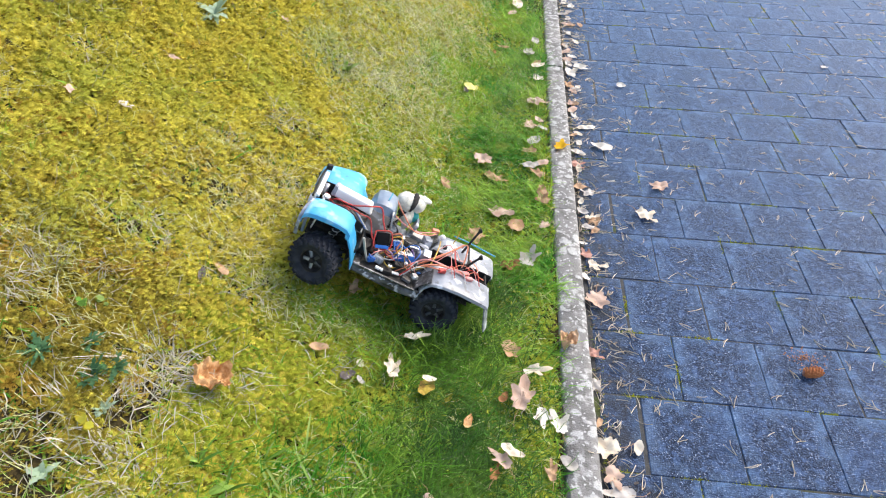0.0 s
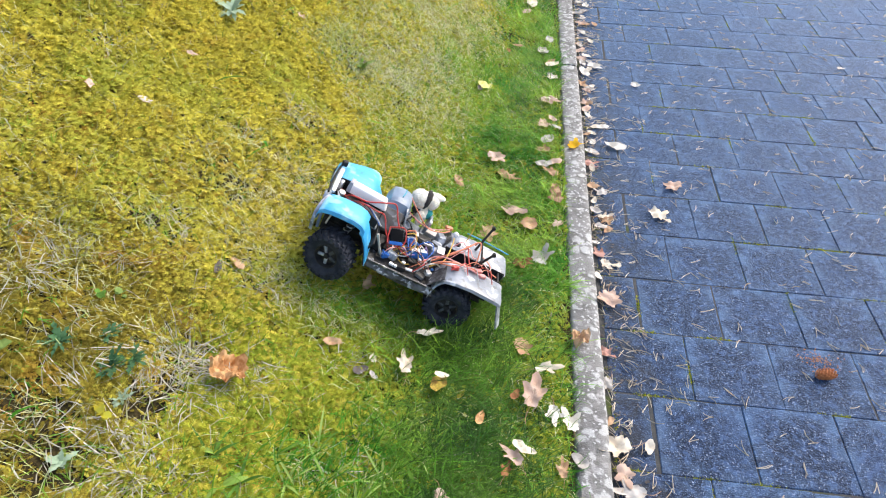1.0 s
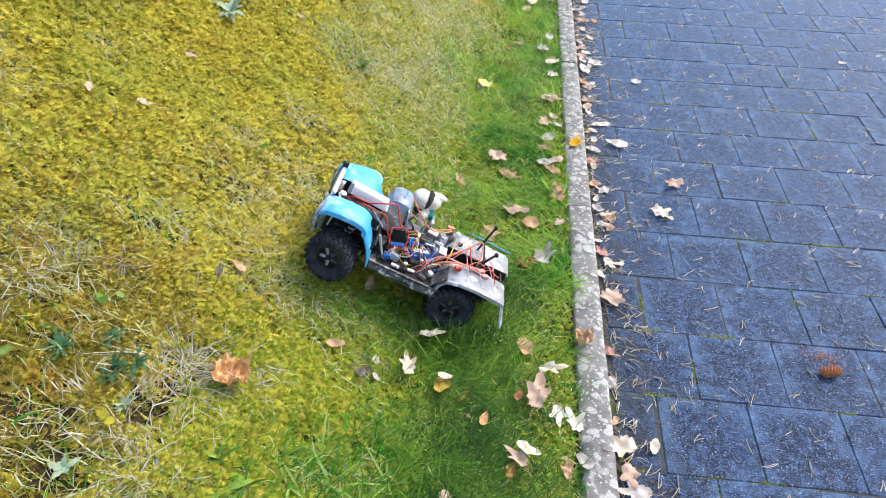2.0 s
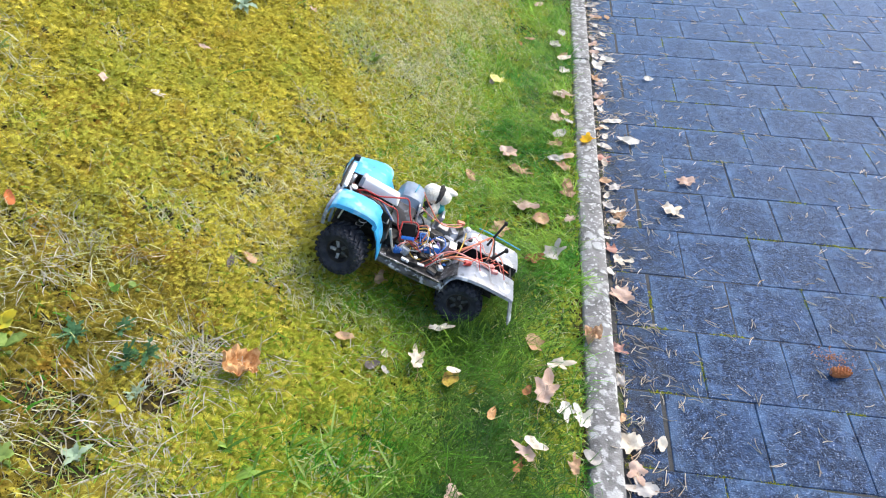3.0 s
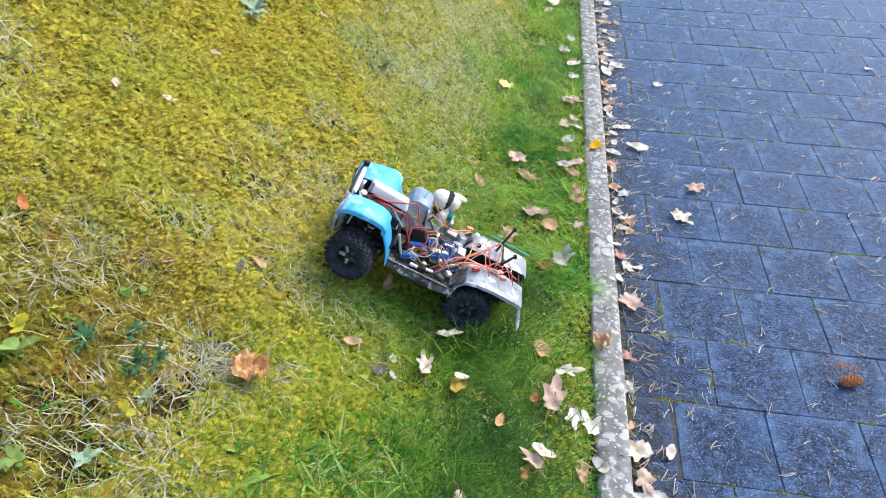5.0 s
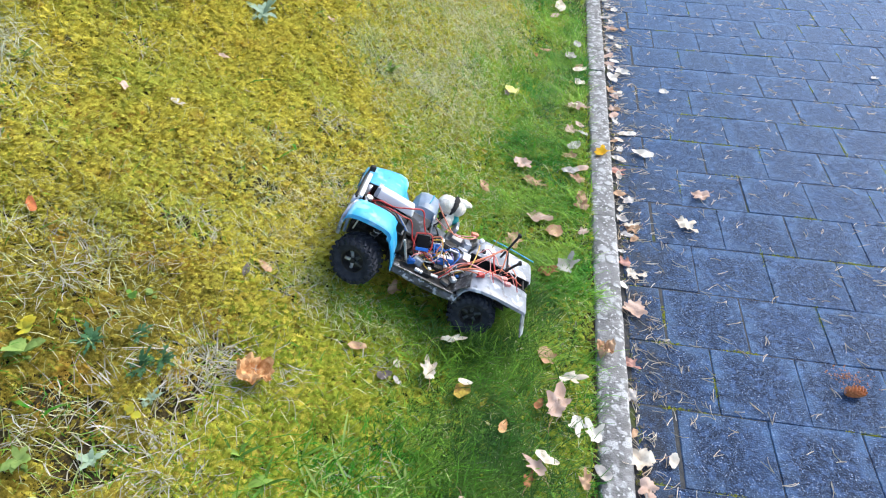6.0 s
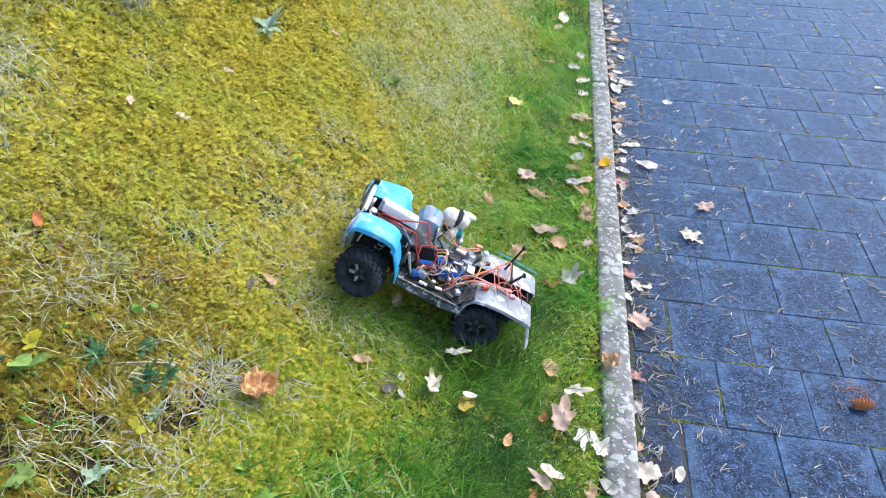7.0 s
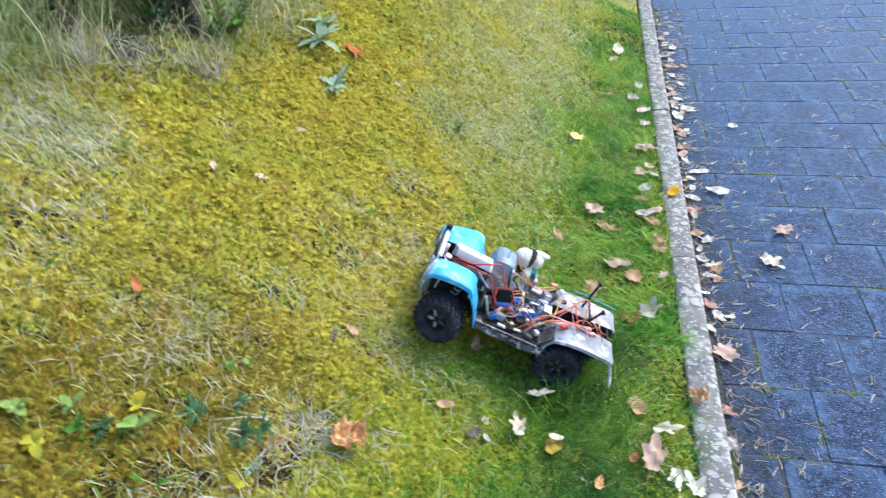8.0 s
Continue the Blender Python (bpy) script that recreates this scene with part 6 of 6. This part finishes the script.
    wire(root, "orange", [(-0.06, 0.06, 0.1), (-0.09, 0.055, 0.128), (-0.12, 0.05, 0.14), (-0.16, 0.04, 0.142), (-0.195, 0.04, 0.14)], 0.0022)
    wire(root, "pink", [(-0.05, 0.05, 0.1), (-0.085, 0.04, 0.132), (-0.13, 0.045, 0.142), (-0.17, 0.044, 0.14), (-0.2, 0.05, 0.138)], 0.0018)
    wire(root, "orange", [(-0.075, 0.035, 0.108), (-0.105, 0.02, 0.135), (-0.14, -0.005, 0.158), (-0.165, -0.035, 0.17), (-0.17, -0.055, 0.15)], 0.002)
    wire(root, "orange", [(-0.08, 0.028, 0.106), (-0.12, 0.008, 0.138), (-0.15, -0.02, 0.162), (-0.172, -0.03, 0.176), (-0.18, -0.005, 0.15), (-0.178, 0.025, 0.128), (-0.19, 0.04, 0.138)], 0.0018)
    wire(root, "red", [(-0.155, -0.05, 0.12), (-0.15, -0.035, 0.15), (-0.155, 0.0, 0.146), (-0.17, 0.03, 0.136), (-0.195, 0.042, 0.142)], 0.0017)
    wire(root, "yellow", [(-0.075, 0.05, 0.1), (-0.098, 0.045, 0.126), (-0.105, 0.02, 0.14), (-0.112, -0.03, 0.142), (-0.115, -0.06, 0.138)], 0.0016)
    wire(root, "orange", [(-0.09, 0.05, 0.12), (-0.1, 0.062, 0.132), (-0.115, 0.066, 0.138), (-0.13, 0.06, 0.14)], 0.0016)
    wire(root, "orange", [(0.03, -0.06, 0.188), (-0.0, -0.05, 0.166), (-0.04, -0.045, 0.14), (-0.08, -0.06, 0.138), (-0.1, -0.08, 0.14)], 0.0016)
    wire(root, "pink", [(0.02, -0.04, 0.16), (-0.02, -0.05, 0.14), (-0.06, -0.07, 0.13), (-0.1, -0.09, 0.138)], 0.0014)
    wire(root, "orange", [(-0.19, -0.02, 0.15), (-0.215, -0.005, 0.145), (-0.235, 0.012, 0.12)], 0.0014)
    wire(root, "white", [(-0.05, 0.075, 0.09), (-0.065, 0.07, 0.115), (-0.085, 0.055, 0.118), (-0.1, 0.04, 0.105)], 0.0016)
    wire(root, "yellow", [(-0.15, -0.08, 0.135), (-0.152, -0.085, 0.16), (-0.15, -0.092, 0.185)], 0.0012)
    wire(root, "black", [(-0.005, -0.02, 0.12), (0.0, -0.01, 0.14), (0.015, -0.02, 0.15), (0.02, -0.04, 0.13)], 0.0025)
    rw = random.Random(8)
    for i in range(16):
        c = ("white", "violet", "red", "black", "orange", "yellow", "black", "pink")[i % 8]
        a = Vector((rw.uniform(-0.07, 0.05), rw.uniform(0.02, 0.09), 0.092))
        e_ = Vector((rw.uniform(-0.08, 0.03), rw.uniform(-0.01, 0.085), 0.096))
        m1 = a.lerp(e_, 0.35) + Vector((rw.uniform(-0.015, 0.015), rw.uniform(-0.015, 0.015), rw.uniform(0.015, 0.04)))
        m2 = a.lerp(e_, 0.7) + Vector((rw.uniform(-0.015, 0.015), rw.uniform(-0.015, 0.015), rw.uniform(0.01, 0.03)))
        wire(root, c, [a, m1, m2, e_], rw.uniform(0.0009, 0.0015))
    for e in (0, 1):
        wire(root, "black", [(0.0, -0.02 - 0.01 * e, 0.12), (-0.03, 0.0, 0.13), (-0.06, -0.005 - 0.012 * e, 0.125), (-0.085, -0.02, 0.118)], 0.002)
    rc = random.Random(17)
    for i in range(18):
        part("cable_clip", block((rc.uniform(0.005, 0.012), rc.uniform(0.004, 0.009), rc.uniform(0.003, 0.007)), (rc.uniform(-0.085, 0.05), rc.uniform(-0.06, 0.095), rc.uniform(0.09, 0.118)), (rc.uniform(-25, 25), rc.uniform(-25, 25), rc.uniform(0, 90)), bevel=0.001, segments=1), (WHITE, CHIP, DARK, STEEL, GREY, WHITE)[i % 6], root)
    for i in range(10):
        x, y = rc.uniform(-0.2, -0.1), rc.uniform(-0.03, 0.08)
        wire(root, ("pink", "white", "orange", "red", "pink")[i % 5], [(x, y, 0.136), (x - 0.015, y - 0.01, 0.136 + rc.uniform(0.005, 0.02)), (x - 0.03, y + rc.uniform(-0.03, 0.02), 0.136 + rc.uniform(0.002, 0.02)), (x - 0.045, y + rc.uniform(-0.03, 0.03), 0.136)], rc.uniform(0.0009, 0.0014))
    # the nose is short: draw everything ahead of the dash in a little
    for ob in root.children_recursive:
        if ob.type == "MESH" and ob.matrix_basis == Matrix.Identity(4) and ob.name.split(".")[0] not in ("axle", "gearbox", "shock_absorber", "spring", "link", "drive_shaft", "chassis_rail", "skid_plate"):
            for v in ob.data.vertices:
                if v.co.x > 0.1:
                    v.co.x = 0.1 + (v.co.x - 0.1) * 0.87
    return root


truck = model_truck()


def plush_toy():
    """A small cream and black soft toy, one plain mesh."""
    bm = bmesh.new()
    lumps = [((0.004, -0.098, 0.178), (0.026, 0.024, 0.024), 0), ((-0.03, -0.105, 0.178), (0.016, 0.018, 0.019), 0), ((-0.012, -0.1, 0.182), (0.01, 0.0245, 0.0255), 1), ((-0.034, -0.112, 0.196), (0.022, 0.01, 0.008), 0),
             ((-0.016, -0.096, 0.14), (0.018, 0.018, 0.022), 0), ((-0.03, -0.1, 0.146), (0.014, 0.016, 0.014), 2), ((-0.012, -0.078, 0.142), (0.01, 0.009, 0.016), 0), ((-0.018, -0.084, 0.124), (0.009, 0.009, 0.014), 0), ((0.002, -0.086, 0.15), (0.012, 0.01, 0.009), 1)]
    for at, size, slot in lumps:
        before = set(bm.faces)
        bmesh.ops.create_icosphere(bm, subdivisions=3, radius=1.0, matrix=Matrix.Translation(at) @ Matrix.Diagonal((*size, 1)))
        for f in bm.faces:
            if f not in before:
                f.material_index = slot
    scrap = bpy.data.meshes.new("scrap")
    bm.to_mesh(scrap)
    bm.free()
    tmp = new("scrap", scrap)
    melt = tmp.modifiers.new("melt", "REMESH")
    melt.mode, melt.voxel_size = "VOXEL", 0.0022
    me = bpy.data.meshes.new_from_object(tmp.evaluated_get(bpy.context.evaluated_depsgraph_get()))
    bpy.data.objects.remove(tmp)
    bm = bmesh.new()
    bm.from_mesh(me)
    for f in bm.faces:
        c = f.calc_center_median()
        f.material_index = min(lumps, key=lambda l: sum(((c[i] - l[0][i]) / l[1][i]) ** 2 for i in range(3)))[2]
    for v in bm.verts:
        v.co += 0.0012 * noise.noise_vector(v.co * 160)
    toy = part("plush_toy", bm, [PLUSH, PLUSH_DARK, PLUSH_TEAL])
    toy.matrix_basis = truck.matrix_basis.copy()
    return tagged(toy, "small cream and black plush toy riding in the model jeep", "soft toy")


plush_toy()

# ---- paving slabs ----
def slab_mesh(w, d):
    """A chamfered paving stone, centred, its top at z = 0."""
    c, h, e = 0.0018, 0.05, 0.042
    a, b = w / 2, d / 2
    e = min(e, a * 0.6)
    v = [(-a + e, -b + e, 0), (a - e, -b + e, 0), (a - e, b - e, 0), (-a + e, b - e, 0),
         (-a + c, -b + c, 0), (a - c, -b + c, 0), (a - c, b - c, 0), (-a + c, b - c, 0),
         (-a, -b, -c), (a, -b, -c), (a, b, -c), (-a, b, -c), (-a, -b, -h), (a, -b, -h), (a, b, -h), (-a, b, -h)]
    f = [(0, 1, 2, 3)]
    for k in range(4):
        n = (k + 1) % 4
        f += [(k + r, k + r + 4, n + r + 4, n + r) for r in (0, 4, 8)]
    return v, f


def rim_wear(front, right, back, left):
    """How worn each corner is, from the wear of the four sides."""
    rim = [max(front, left) * 0.8, max(front, right) * 0.8, max(back, right), max(back, left)]
    return (0, 0, 0, 0, *rim, *rim, 0, 0, 0, 0)


WEARS = (rim_wear(0.1, 0.3, 1.0, 0.9), rim_wear(0.3, 0.1, 0.9, 1.0), rim_wear(0.2, 0.7, 1.0, 0.5), rim_wear(0.5, 0.2, 0.7, 1.1))


def with_wear(me, wear, dirt):
    """Marks how worn and how dirty each corner is."""
    for key, values in (("wear", wear), ("dirt", dirt)):
        me.attributes.new(key, "FLOAT", "POINT").data.foreach_set("value", np.asarray(values, np.float32))
    return me


def kerb_dirt(p):
    """Dark damp dirt gathers on the stones along the kerb."""
    return float(1.7 * (1 - smooth01(p[0] - kerb_edge(p[1]), 0.02, 0.16)))


V, F = slab_mesh(0.1978, 0.1974)
full = [with_wear(raw("slab", V, F, SLAB), wear, [0] * 16) for wear in WEARS]
far_wear, far_dirt = [], []
rnd = random.Random(5)
far_v, far_f = [], []
for i in range(-15, 44):
    y = 0.2 * i + 0.1
    shift = 0.1 if i % 2 else 0.0
    edge = kerb_edge(y) + 0.012
    for k in range(-1, 26):
        x0, x1 = 0.2 * k + shift, 0.2 * k + shift + 0.2
        if x1 < edge + 0.03:
            continue
        cut = x0 < edge + 0.02
        if cut:
            x0 = edge
            x1 -= 0.005 if i % 2 else 0.0
        x, z = (x0 + x1) / 2, rnd.uniform(-0.0015, 0.001)
        place = pose(x + rnd.uniform(-0.0013, 0.0013), y + rnd.uniform(-0.0013, 0.0013), z, rnd.gauss(0, 0.16), rnd.gauss(0, 0.16), rnd.gauss(0, 0.35))
        near = -3 <= i <= 13 and x < 2.3
        pick = rnd.randrange(4)
        if near or cut and -3 <= i <= 15:
            me = full[pick]
            if x0 < edge + 0.16:
                cv, cf = slab_mesh(x1 - x0 - 0.0022, 0.1974)
                me = with_wear(raw("slab", cv, cf, SLAB), WEARS[pick], [kerb_dirt(place @ Vector(p)) for p in cv])
            ob = new("slab", me)
            ob.matrix_basis = place
            ob.parent = pavement
        else:
            cv, _ = slab_mesh(x1 - x0 - 0.0022, 0.1974)
            k0 = len(far_v)
            far_v += [tuple(place @ Vector(p)) for p in cv]
            far_wear += WEARS[pick]
            far_dirt += [kerb_dirt(place @ Vector(p)) for p in cv]
            far_f += [tuple(q + k0 for q in f) for f in F]
rest = new("far_slabs", with_wear(raw("far_slabs", far_v, far_f, SLAB), far_wear, far_dirt))
rest.parent = pavement
tagged(rest, kind="stuff")
